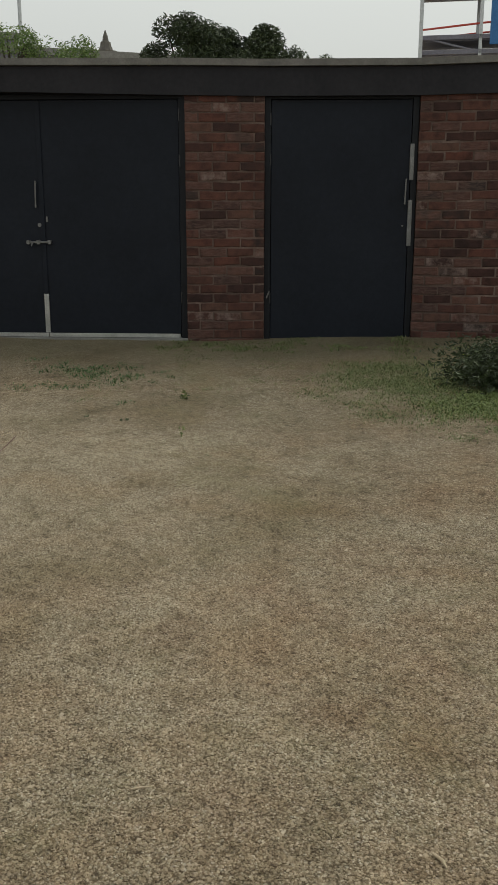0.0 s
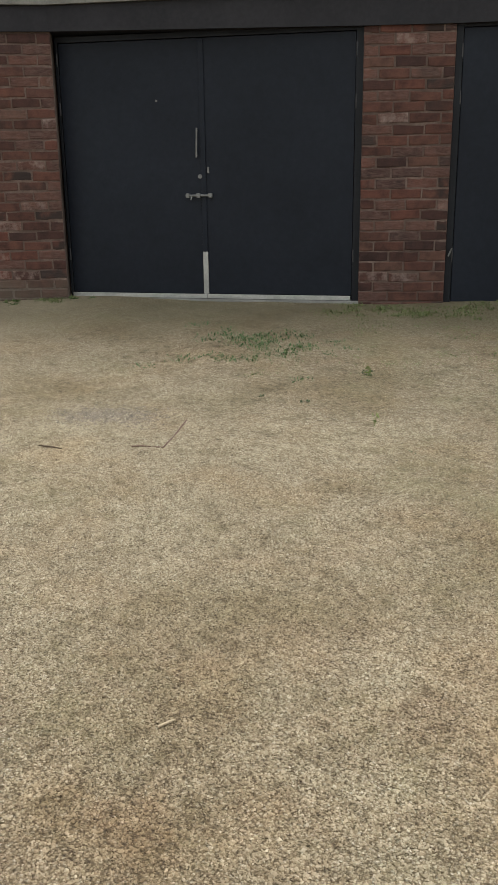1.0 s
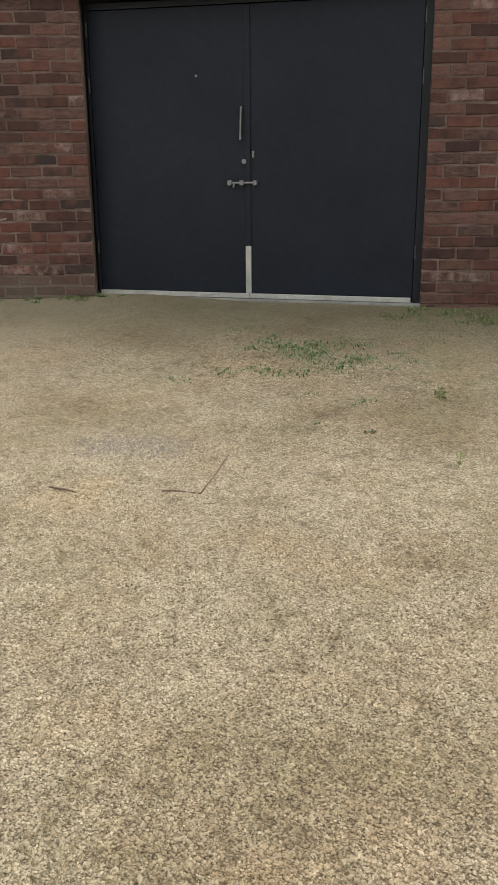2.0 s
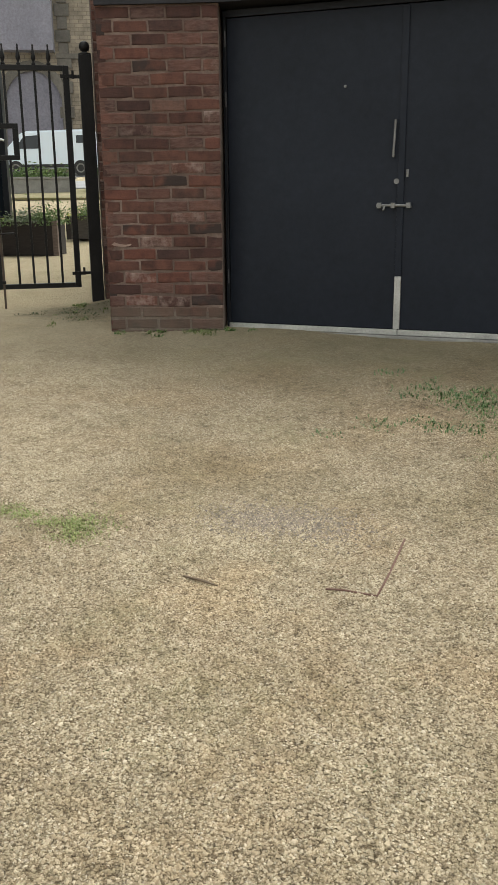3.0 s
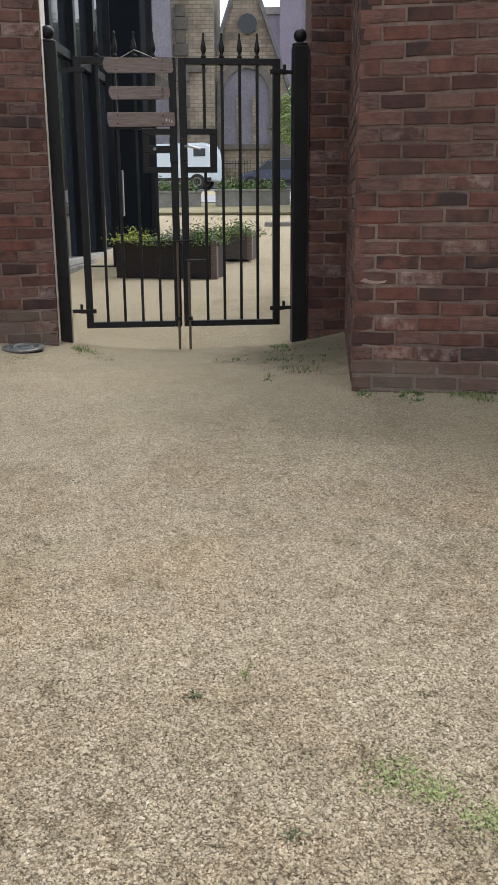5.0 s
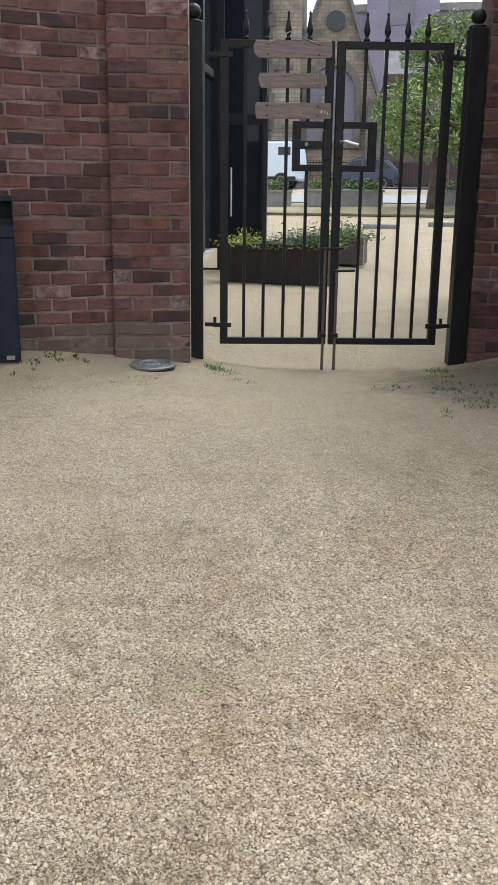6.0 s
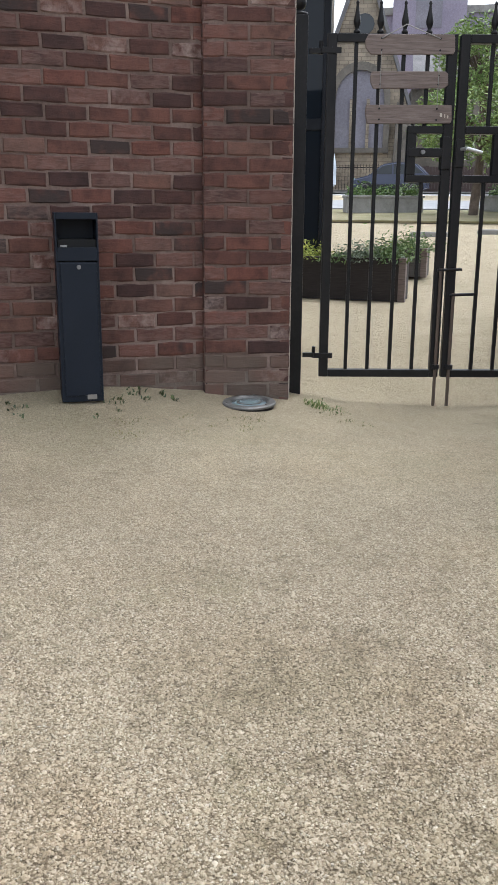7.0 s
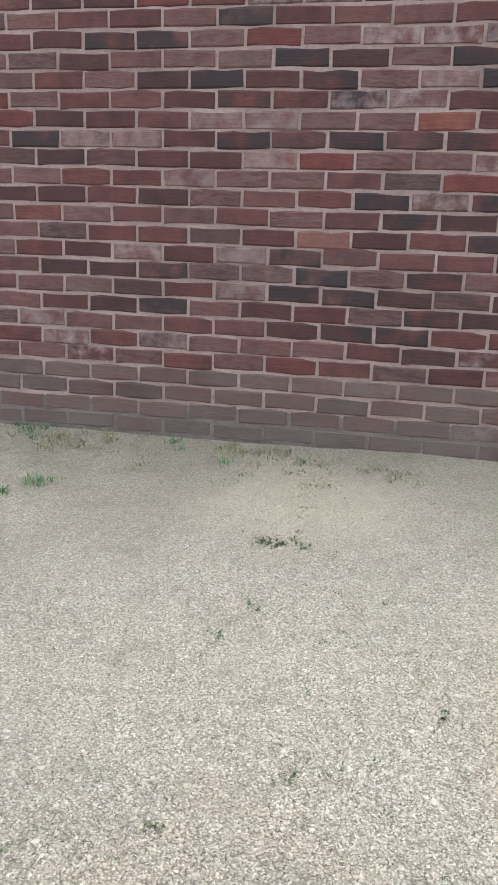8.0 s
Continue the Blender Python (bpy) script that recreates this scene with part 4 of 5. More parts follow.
    part("mark", bm, PALE_CREAM, board, "small pale scuffed mark")
    return board


sign()


# ---- bin and ground lights ----
def litter_bin():
    gz0 = 0.298
    b = empty("litter_bin", pose(-5.768, 4.952, gz0, 0, 0, 87))
    tagged(b, "slim navy blue steel wall bin with an open top slot", "bin")
    w, d, h = 0.098, 0.185, 0.877
    t = 0.008
    body = boxes((-w, w, 0.006, d, 0.0, 0.657), (-w, -w + t, 0.0, d, 0.657, h), (w - t, w, 0.0, d, 0.657, h), (-w + t, w - t, d - t, d, 0.657, h), (-w + t, w - t, 0.0, d - t, h - 0.03, h), bevel=0.003)
    part("body", body, BIN_PAINT, b)
    part("hood_front", boxes((-w + t, w - t, 0.0, 0.008, 0.662, 0.722), bevel=0.002), BIN_PAINT, b)
    door = part("door", boxes((-w + 0.018, w - 0.012, -0.004, 0.004, 0.03, 0.652), bevel=0.003), BIN_PAINT, b)
    part("lock", lathe([(0.0, -0.006), (0.009, -0.006), (0.010, 0.0), (0.010, 0.006)], 14), DULL_STEEL, door, "small round steel lock").matrix_basis = pose(0.004, -0.004, 0.634, 90)
    part("liner", boxes((-w + 0.012, w - 0.012, 0.02, d - 0.012, 0.617, 0.757)), BLACK, b)
    part("foot_label", boxes((0.02, 0.065, -0.0055, -0.004, 0.012, 0.035)), WIRE, b)
    part("litter", boxes((-0.075, -0.045, 0.01, 0.03, 0.723, 0.733), bevel=0.002), RENDER, b, "scrap of pale litter")
    return b


litter_bin()


def ground_light(x, y, r, tilt=(0, 0)):
    g = empty("ground_light", pose(x, y, yard_z(x, y) + 0.012, tilt[0], tilt[1], 0))
    tagged(g, "round steel-rimmed recessed ground light with a cloudy glass", "ground light", group="recessed lights along the wall")
    part("housing", lathe([(r * 0.93, -0.10), (r * 0.93, -0.008), (r * 0.6, -0.006)], 36), IRON, g, "black housing")
    part("rim", lathe([(r * 0.94, -0.007), (r, -0.003), (r, 0.005), (r * 0.96, 0.010), (r * 0.76, 0.012), (r * 0.70, 0.004), (r * 0.66, -0.004)], 44), RIM_STEEL, g)
    part("lens", lathe([(r * 0.69, -0.003), (r * 0.66, 0.002), (r * 0.40, 0.006), (0.01, 0.007)], 36), LENS, g, "cloudy bluish glass lens", smooth=True)
    part("inner_ring", lathe([(r * 0.46, 0.004), (r * 0.46, 0.0085), (r * 0.40, 0.0088), (r * 0.40, 0.004)], 32), RIM_STEEL, g)
    for i in range(3):
        a = math.radians(30 + 120 * i)
        part("bolt", rods(((r * 0.86 * math.cos(a), r * 0.86 * math.sin(a), 0.008), (r * 0.86 * math.cos(a), r * 0.86 * math.sin(a), 0.016), 0.007), seg=6), RIM_STEEL, g)
    return g


ground_light(-5.518, 3.988, 0.148, (3, 5))
ground_light(-5.760, 5.780, 0.135, (1, 2))


# ---- beyond the gate ----
def leaves(count, place, size, seed, squash=0.6):
    """Many small bent leaves; place(rnd) gives a centre."""
    r = random.Random(seed)
    verts, faces = [], []
    for _ in range(count):
        c = Vector(place(r))
        u = Vector((r.gauss(0, 1), r.gauss(0, 1), r.gauss(0, 0.7))).normalized()
        v = u.cross(Vector((r.gauss(0, 1), r.gauss(0, 1), r.gauss(0, 1)))).normalized()
        n = u.cross(v)
        s = size * r.uniform(0.6, 1.4)
        i = len(verts)
        verts += [c - u * s, c + v * s * squash * 0.5 + n * s * 0.2, c + u * s, c - v * s * squash * 0.5 + n * s * 0.2]
        faces += [(i, i + 1, i + 2), (i, i + 2, i + 3)]
    me = bpy.data.meshes.new("crown")
    me.from_pydata([tuple(v) for v in verts], [], faces)
    return me


def clumps(centres, spread):
    def place(r):
        c, rad = r.choice(centres)
        while True:
            v = Vector((r.uniform(-1, 1), r.uniform(-1, 1), r.uniform(-1, 1)))
            if 0.25 < v.length < 1:
                return Vector(c) + v * rad * spread
    return place


def tree(x, y, base, trunk_h, crown_r, crown_h, seed, material, label, count=6000, leaf=0.10, trunk_r=0.14, droop=0.0):
    r = random.Random(seed)
    t = empty("tree", Matrix.Translation((x, y, base)))
    tagged(t, label, "tree")
    bm = bmesh.new()
    top = Vector((r.uniform(-0.2, 0.2), r.uniform(-0.2, 0.2), trunk_h))
    rod(bm, (0, 0, -0.1), top, trunk_r, trunk_r * 0.7, 10)
    centres = []
    for i in range(40):
        a, e = r.uniform(0, 2 * math.pi), r.uniform(0.05, 1.0)
        rr = crown_r * (0.35 + 0.6 * math.sqrt(1 - (2 * e - 1) ** 2) * r.uniform(0.7, 1.1))
        c = top + Vector((math.cos(a) * rr, math.sin(a) * rr, crown_h * e - droop * (rr / crown_r) ** 2))
        centres.append((c, crown_r * r.uniform(0.27, 0.42)))
        m = top.lerp(c, 0.5) + Vector((0, 0, 0.15 * crown_h))
        rod(bm, top, m, trunk_r * 0.5, trunk_r * 0.3, 6)
        rod(bm, m, c, trunk_r * 0.3, trunk_r * 0.1, 6)
    part("trunk", bm, BARK, t)
    me = leaves(count, clumps(centres, 1.0), leaf, seed)
    me.materials.append(material)
    part("crown", me, material, t)
    return t


def planter(cx, cy, deg, w, d, h, base, seed, material, label, plants, boards=1):
    p = empty("planter", pose(cx, cy, base, 0, 0, deg))
    tagged(p, label, "planter")
    bh = h / boards
    for k in range(boards):
        z0, z1 = k * bh + 0.002, (k + 1) * bh - 0.004
        for dims in ((-w / 2, w / 2, 0, 0.04, z0, z1), (-w / 2, w / 2, d - 0.04, d, z0, z1), (-w / 2, -w / 2 + 0.04, 0.042, d - 0.042, z0, z1), (w / 2 - 0.04, w / 2, 0.042, d - 0.042, z0, z1)):
            part("board", boxes(dims, bevel=0.004), material, p)
    for sx in (-1, 1):
        part("corner_post", boxes((sx * (w / 2 + 0.012) - 0.035, sx * (w / 2 + 0.012) + 0.035, -0.014, 0.05, 0, h), bevel=0.003), PLANK if sx > 0 else DARK_PLANK, p)
    part("soil", boxes((-w / 2 + 0.045, w / 2 - 0.045, 0.045, d - 0.045, 0.02, h - 0.05)), BARK, p)
    for i, (u, hh, mtl, cnt) in enumerate(plants):
        r = random.Random(seed + i)
        me = leaves(cnt, lambda q, u=u, hh=hh: (u * w + q.gauss(0, 0.13), d * 0.45 + q.gauss(0, 0.12), h - 0.05 + abs(q.gauss(0, 0.5)) * hh), 0.024, seed + i)
        me.materials.append(mtl)
        tagged(part("plant", me, mtl, p, "leafy shrub"), kind="stuff")
    return p


planter(-9.95, 8.09, 52, 1.14, 0.40, 0.43, 0.31, 11, DARK_PLANK, "dark timber planter box with green and golden shrubs",
        ((-0.40, 0.13, YELLOW_LEAF, 700), (-0.14, 0.07, SHRUB, 700), (0.14, 0.15, GREY_LEAF, 1200), (0.38, 0.20, SHRUB, 1300)))
planter(-11.60, 9.60, 51, 0.44, 0.42, 0.35, 0.40, 31, GREY_PLANK, "small grey timber planter with a leafy shrub",
        ((0.0, 0.20, SHRUB, 900), (0.25, 0.12, SHRUB, 400), (-0.25, 0.16, YELLOW_LEAF, 160)))


def concrete_trough(x, y, deg, w, seed, base):
    p = empty("concrete_trough", pose(x, y, base, 0, 0, deg))
    tagged(p, "pale concrete planting trough with low greenery at a roadside", "planter", group="roadside troughs")
    part("trough", boxes((-w / 2, w / 2, 0, 0.7, 0.07, 0.52), (-w / 2 - 0.03, w / 2 + 0.03, -0.03, 0.73, 0.47, 0.53), bevel=0.012), RENDER, p)
    for sx in (-0.35, 0.35):
        part("foot", boxes((sx * w - 0.3, sx * w + 0.3, 0.05, 0.65, 0.0, 0.068), bevel=0.005), RENDER, p)
    me = leaves(900, lambda q: (q.uniform(-0.47, 0.47) * w, 0.35 + q.gauss(0, 0.15), 0.5 + abs(q.gauss(0, 0.14))), 0.07, seed)
    me.materials.append(SHRUB)
    tagged(part("plant", me, SHRUB, p, "low leafy planting"), kind="stuff")
    return p


def gz(x, y):
    return ground_z(x, y)


for x, y, deg, w in ((-23.85, 15.20, 76.6, 2.05), (-24.65, 12.78, 76.6, 2.1), (-22.4, 18.4, 24, 2.4)):
    concrete_trough(x, y, deg, w, int(w * 100 + x), gz(x, y) - 0.01)
tree(-22.0, 16.75, gz(-22, 16.75), 1.85, 1.70, 1.0, 5, LEAF_PALE, "young street tree with a light green drooping crown", 5600, 0.085, 0.13, 0.45)
tree(-21.6, 19.2, gz(-21.6, 19.2), 1.95, 2.0, 1.9, 8, LEAF_PALE, "young street tree with a light green crown at a roadside", 8000, 0.085, 0.13, 0.45)


def strip_on_ground(name, d0, d1, dz, material, label, category, s0=-60, s1=60):
    """A band across the way out of the yard, d0 to d1 metres beyond the gate."""
    across = Vector((OUT.y, -OUT.x))
    o = Vector((-5.8, 6.9))
    verts, faces = [], []
    n = 40
    for i in range(n + 1):
        s = s0 + (s1 - s0) * i / n
        for d in (d0, d1):
            p = o + OUT * d - across * s
            verts.append((p.x, p.y, 0.31 + min(max(0.0, d - 5.0), 30) * 0.051 + dz))
    for i in range(n):
        faces.append((2 * i, 2 * i + 1, 2 * i + 3, 2 * i + 2))
    me = bpy.data.meshes.new(name)
    me.from_pydata(verts, [], faces)
    me.materials.append(material)
    ob = new(name, me)
    m = ob.modifiers.new("thick", "SOLIDIFY")
    m.thickness = 0.05
    return tagged(ob, label, category, kind="structure")


strip_on_ground("road", 21.4, 39.4, 0.10, TARMAC, "pale grey tarmac road", "road")
strip_on_ground("verge", 16.5, 21.3, 0.07, VERGE, "mossy trodden verge beside a road", "verge")
for x, y, w, deg in ((-17.2, 12.95, 0.72, 66), (-17.2, 14.5, 0.85, 66)):
    slab = part("kerb_stone", boxes((-w / 2, w / 2, -0.11, 0.11, -0.03, 0.09), bevel=0.03), RENDER)
    slab.matrix_world = pose(x, y, gz(x, y), 0, 0, deg)
    tagged(slab, "loose pale kerb stone lying on gravel", "stone", group="kerb stones")
strip_on_ground("kerb", 39.4, 39.65, 0.22, RENDER, "grey concrete kerb", "kerb")
strip_on_ground("pavement", 39.7, 43.2, 0.20, RENDER, "far grey pavement", "pavement")


def along(d, s, z=None):
    """A place d metres beyond the gate and s metres to the right of the way out."""
    across = Vector((OUT.y, -OUT.x))
    p = Vector((-5.8, 6.9)) + OUT * d + across * s
    return p.x, p.y, (gz(p.x, p.y) if z is None else z)


def wheel(parent, x, y, r=0.33):
    w = part("wheel", lathe([(r * 0.55, -0.1), (r * 0.98, -0.1), (r, -0.06), (r, 0.06), (r * 0.98, 0.1), (r * 0.55, 0.1)], 24), RUBBER, parent)
    w.matrix_basis = pose(x, y, r, 90)
    part("rim", lathe([(0.02, -0.09), (r * 0.6, -0.105), (r * 0.62, 0.0), (r * 0.6, 0.105), (0.02, 0.09)], 18), RIM_STEEL, w)
    return w


def vehicle(name, x, y, z, deg, outline, width, paint, label, windows, wheels, lamp_x):
    v = empty(name, pose(x, y, z, 0, 0, deg) @ Matrix.Scale(1.1, 4))
    tagged(v, label, "van" if name == "van" else "car")
    bm = prism(outline, width)
    bmesh.ops.translate(bm, vec=(0, -width / 2, 0), verts=bm.verts)
    bmesh.ops.bevel(bm, geom=[e for e in bm.edges], offset=0.07, segments=3, affect="EDGES", clamp_overlap=True)
    part("body", bm, paint, v)
    part("sill_trim", boxes((outline[0][0] + 0.1, outline[1][0] - 0.1, -width / 2 - 0.012, width / 2 + 0.012, 0.36, 0.50), bevel=0.01), RUBBER, v)
    for pts in windows:
        for sy in (-1, 1):
            w = prism(pts, 0.03)
            part("window", w, DARK_GLASS, v).matrix_basis = pose(0, sy * (width / 2 + 0.002) - 0.015, 0)
    for wx in wheels:
        for sy in (-1, 1):
            wheel(v, wx, sy * (width / 2 - 0.08))
    for sy in (-0.7, 0.7):
        part("headlight", boxes((lamp_x - 0.03, lamp_x + 0.03, sy * width / 2 - 0.12, sy * width / 2 + 0.12, 0.62, 0.78), bevel=0.01), LENS, v)
    return v


VAN = [(-2.2, 0.35), (2.1, 0.35), (2.22, 0.55), (2.18, 0.95), (1.85, 1.12), (1.15, 1.78), (0.9, 1.88), (-1.85, 1.92), (-2.08, 1.80), (-2.2, 1.20)]
CAR = [(-1.62, 0.28), (1.60, 0.28), (1.68, 0.50), (1.60, 0.74), (0.92, 0.90), (0.36, 1.36), (-0.15, 1.45), (-1.12, 1.42), (-1.56, 1.02), (-1.68, 0.86)]
x, y = -42.63, 18.81
z = gz(x, y)
vehicle("van", x, y, z + 0.04, 236.6, VAN, 1.85, WHITE_PAINT, "white panel van parked at the far side of a road",
        [[(0.35, 1.15), (1.42, 1.15), (0.95, 1.66), (0.35, 1.70)], [(-1.86, 1.36), (-1.34, 1.36), (-1.34, 1.68), (-1.86, 1.68)]], (-1.48, 1.4), 2.16)
x, y = -43.6, 25.0
z = gz(x, y)
vehicle("car", x, y, z + 0.04, 236.6, CAR, 1.75, BLUE_PAINT, "dark blue hatchback car parked by a stone building",
        [[(-0.98, 0.94), (-0.18, 0.94), (-0.18, 1.36), (-0.92, 1.34)], [(-0.10, 0.94), (0.76, 0.94), (0.34, 1.28), (-0.10, 1.36)], [(-1.48, 0.99), (-1.08, 0.96), (-1.02, 1.32)]], (-1.08, 1.08), 1.62)


# ---- the dark glass building left of the way out ----
def glass_building():
    f = Facet((-17.30, 10.02), (-6.97, 5.00))
    # seen from the way out, which lies on the far side of this line
    b = empty("glass_building", pose(-6.97, 5.00, 0.22, 0, 0, f.deg + 180))
    tagged(b, "black-framed glazed building with tall panes and dark cladding", "building")
    L = f.length
    top = 5.2
    part("plinth", boxes((0.0, L, -0.16, 3.0, 0.0, 0.16), bevel=0.01), COPING, b, "grey plinth")
    part("sill_rail", boxes((0.0, L, -0.09, 0.02, 0.17, 0.24), bevel=0.004), ALU, b, "pale metal sill rail")
    x = 0.0
    k = 0
    while x < L - 1.7:
        part("mullion", boxes((x, x + 0.12, -0.08, 0.14, 0.245, top), bevel=0.006), BLACK_PAINT, b)
        part("pane", boxes((x + 0.122, x + 1.198, 0.02, 0.035, 0.245, top - 0.32)), PANE, b)
        # mirror finish on one upper pane imitates its bright sky reflection
        if k == 6:
            part("pane", boxes((x + 0.124, x + 0.45, 0.0, 0.015, 2.87, top - 0.33)), SKY_GLASS, b, "upper pane bright with sky")
        part("transom", boxes((x + 0.122, x + 1.198, -0.03, 0.08, 2.75, 2.86), bevel=0.004), BLACK_PAINT, b)
        x += 1.20
        k += 1
    part("cladding", boxes((x, L, -0.02, 2.6, 0.17, top), bevel=0.01), BLACK_PAINT, b, "matt black cladding panel")
    # a tall door leaf standing open at a right angle to the front
    u = 5.62
    leaf = part("door_leaf", boxes((u, u + 0.06, -1.16, -1.08, 0.05, 3.9), (u, u + 0.06, -0.62, -0.54, 0.05, 3.9), (u, u + 0.06, -1.08, -0.62, 0.05, 0.22), (u, u + 0.06, -1.08, -0.62, 3.76, 3.9), (u, u + 0.06, -1.08, -0.62, 1.86, 1.98), (u, u + 0.06, -0.54, 0.0, 3.80, 3.9), (u, u + 0.06, -0.54, 0.0, 0.10, 0.14), bevel=0.004), BLACK_PAINT, b, "black framed glass door leaf, standing open")
    part("pane", boxes((u + 0.02, u + 0.03, -1.078, -0.622, 0.222, 1.858), (u + 0.02, u + 0.03, -1.078, -0.622, 1.982, 3.758)), PANE, leaf)
    part("door_pull", rods(((u - 0.05, -0.72, 0.78), (u - 0.05, -0.72, 1.36), 0.014), ((u - 0.05, -0.72, 0.82), (u + 0.01, -0.72, 0.82), 0.008), ((u - 0.05, -0.72, 1.32), (u + 0.01, -0.72, 1.32), 0.008)), STEEL, leaf, "bright steel pull handle")
    part("roof", boxes((-0.3, L + 0.4, -0.45, 3.2, top, top + 0.28), bevel=0.02), BLACK_PAINT, b)
    part("rear_wall", boxes((0.0, L, 2.7, 2.9, 0.16, top)), BLACK_PAINT, b)
    return b


glass_building()


# ---- stone buildings across the road ----
def lancet(x, z0, w, h, n=7):
    """The outline of a pointed window."""
    pts = [(x - w / 2, z0), (x + w / 2, z0), (x + w / 2, z0 + h * 0.62)]
    for i in range(1, n):
        a = i / n
        pts.append((x + w / 2 - (w / 2) * (1 - math.cos(a * math.pi / 2)), z0 + h * 0.62 + h * 0.38 * math.sin(a * math.pi / 2)))
    pts.append((x, z0 + h))
    for i in range(n - 1, 0, -1):
        a = i / n
        pts.append((x - w / 2 + (w / 2) * (1 - math.cos(a * math.pi / 2)), z0 + h * 0.62 + h * 0.38 * math.sin(a * math.pi / 2)))
    pts.append((x - w / 2, z0 + h * 0.62))
    return pts


def ring_of(outer, inner, depth):
    bm = bmesh.new()
    n = len(outer)
    lo = [[bm.verts.new((x, y, z)) for x, z in pts] for pts, y in ((outer, 0), (inner, 0), (inner, depth), (outer, depth))]
    for k in range(4):
        a, b = lo[k], lo[(k + 1) % 4]
        for i in range(n):
            bm.faces.new((a[i], a[(i + 1) % n], b[(i + 1) % n], b[i]))
    bmesh.ops.recalc_face_normals(bm, faces=bm.faces)
    return bm


def church(x, y, z, deg):
    c = empty("church", pose(x, y, z, 0, 0, deg) @ FAR)
    tagged(c, "weathered sandstone gothic church with a steep gable and pointed window", "church")
    part("wall", prism([(-2.6, 0), (2.6, 0), (2.6, 3.8), (0, 11.2), (-2.6, 3.8)], 9.0), STONE, c)
    part("window", prism(lancet(0, 2.2, 2.5, 3.8), 0.1), FAR_GREY, c, "tall pointed leaded window").matrix_basis = pose(0, -0.06, 0)
    part("window_surround", ring_of(lancet(0, 1.95, 3.1, 4.45), lancet(0, 2.2, 2.5, 3.8), 0.25), STONE_DARK, c).matrix_basis = pose(0, -0.24, 0)
    for mx in (-0.43, 0.43):
        part("window_mullion", boxes((mx - 0.08, mx + 0.08, -0.2, -0.06, 2.2, 4.6)), STONE, c)
    part("round_window", lathe([(0.0, 0), (0.5, 0), (0.5, 0.2), (0.0, 0.2)], 12), DARK_GLASS, c).matrix_basis = pose(0.1, -0.04, 8.15, 90)
    for sx in (-1, 1):
        a = prism([(sx * 2.85, 3.2), (sx * 2.75, 3.95), (0, 11.7), (0, 11.1)], 9.4)
        part("roof_slope", a, SLATE, c).matrix_basis = pose(0, -0.25, 0)
        part("buttress", prism([(sx * 2.75, 0), (sx * 1.75, 0), (sx * 1.9, 4.4), (sx * 2.3, 4.1), (sx * 2.75, 3.0)], 0.9), STONE_DARK, c).matrix_basis = pose(0, -0.7, 0)
    part("aisle_wall", boxes((2.75, 9.0, 2.2, 8.0, 0, 5.35)), STONE_DARK, c, "sooty stone side wall")
    part("eave", boxes((2.75, 9.2, 1.8, 2.2, 5.37, 5.85), bevel=0.03), BARK, c, "dark brown timber eave")
    for k in range(8):
        part("tile_course", prism([(0.0, 0.0), (0.05, -0.02), (0.24, 0.20), (0.20, 0.24)], 6.4), ROOF_TILE, c).matrix_basis = pose(2.78, 1.82 + k * 0.19, 5.88 + k * 0.19, 0, 0, 90) @ Matrix.Scale(-1, 4, (0, 1, 0))
    part("finial", lathe([(0.22, 0), (0.3, 0.3), (0.12, 0.6), (0.25, 0.9), (0.02, 1.5)], 8), STONE_DARK, c).matrix_basis = pose(0, 0.1, 11.4)
    return c


def stone_hall(x, y, z, deg):
    """The pale stone side wall with a big arch seen behind the van."""
    h = empty("stone_hall", pose(x, y, z, 0, 0, deg) @ FAR)
    tagged(h, "pale sandstone hall with a great blind arch and quoins", "building")
    part("wall", boxes((-5, 4.6, 0, 9, 0, 12)), STONE, h)
    part("arch", ring_of(lancet(0, 0.3, 3.6, 5.3), lancet(0, 0.3, 3.0, 4.8), 0.3), STONE_DARK, h).matrix_basis = pose(1.2, -0.25, 0)
    part("arch_panel", prism(lancet(0, 0.3, 3.0, 4.8), 0.1), FAR_GREY, h).matrix_basis = pose(1.2, -0.06, 0)
    for i in range(14):
        w = 0.5 if i % 2 else 0.75
        part("quoin", boxes((2.9 - w / 2, 2.9 + w / 2, -0.10, 0.1, 0.3 + i * 0.62, 0.3 + i * 0.62 + 0.58), bevel=0.02), STONE_DARK, h)
    part("bay", boxes((-3.4, 2.45, -0.9, -0.002, 6.0, 11.8)), FAR_GREY, h, "grey slated bay")
    part("string_course", boxes((2.5, 4.2, -0.12, 0.1, 5.7, 5.95), bevel=0.02), STONE_DARK, h)
    part("roof", prism([(-5.4, 12), (4.4, 12), (4.4, 12.4), (-0.5, 14), (-5.4, 12.4)], 9.6), SLATE, h).matrix_basis = pose(0, -0.3, 0)
    return h


def far_block(name, x, y, z, deg, w, d, h, material, label, rows, cols):
    b = empty(name, pose(x, y, z, 0, 0, deg) @ FAR)
    tagged(b, label, "building")
    part("wall", boxes((-w / 2, w / 2, 0, d, 0, h)), material, b)
    part("parapet", boxes((-w / 2 - 0.2, w / 2 + 0.2, -0.2, d + 0.2, h, h + 0.5)), RENDER, b)
    for r in range(rows):
        for k in range(cols):
            cx = -w / 2 + w * (k + 0.5) / cols
            cz = h * (r + 0.55) / rows
            win = part("window", boxes((cx - 0.55, cx + 0.55, -0.05, 0.05, cz - 0.8, cz + 0.8)), DARK_GLASS, b)
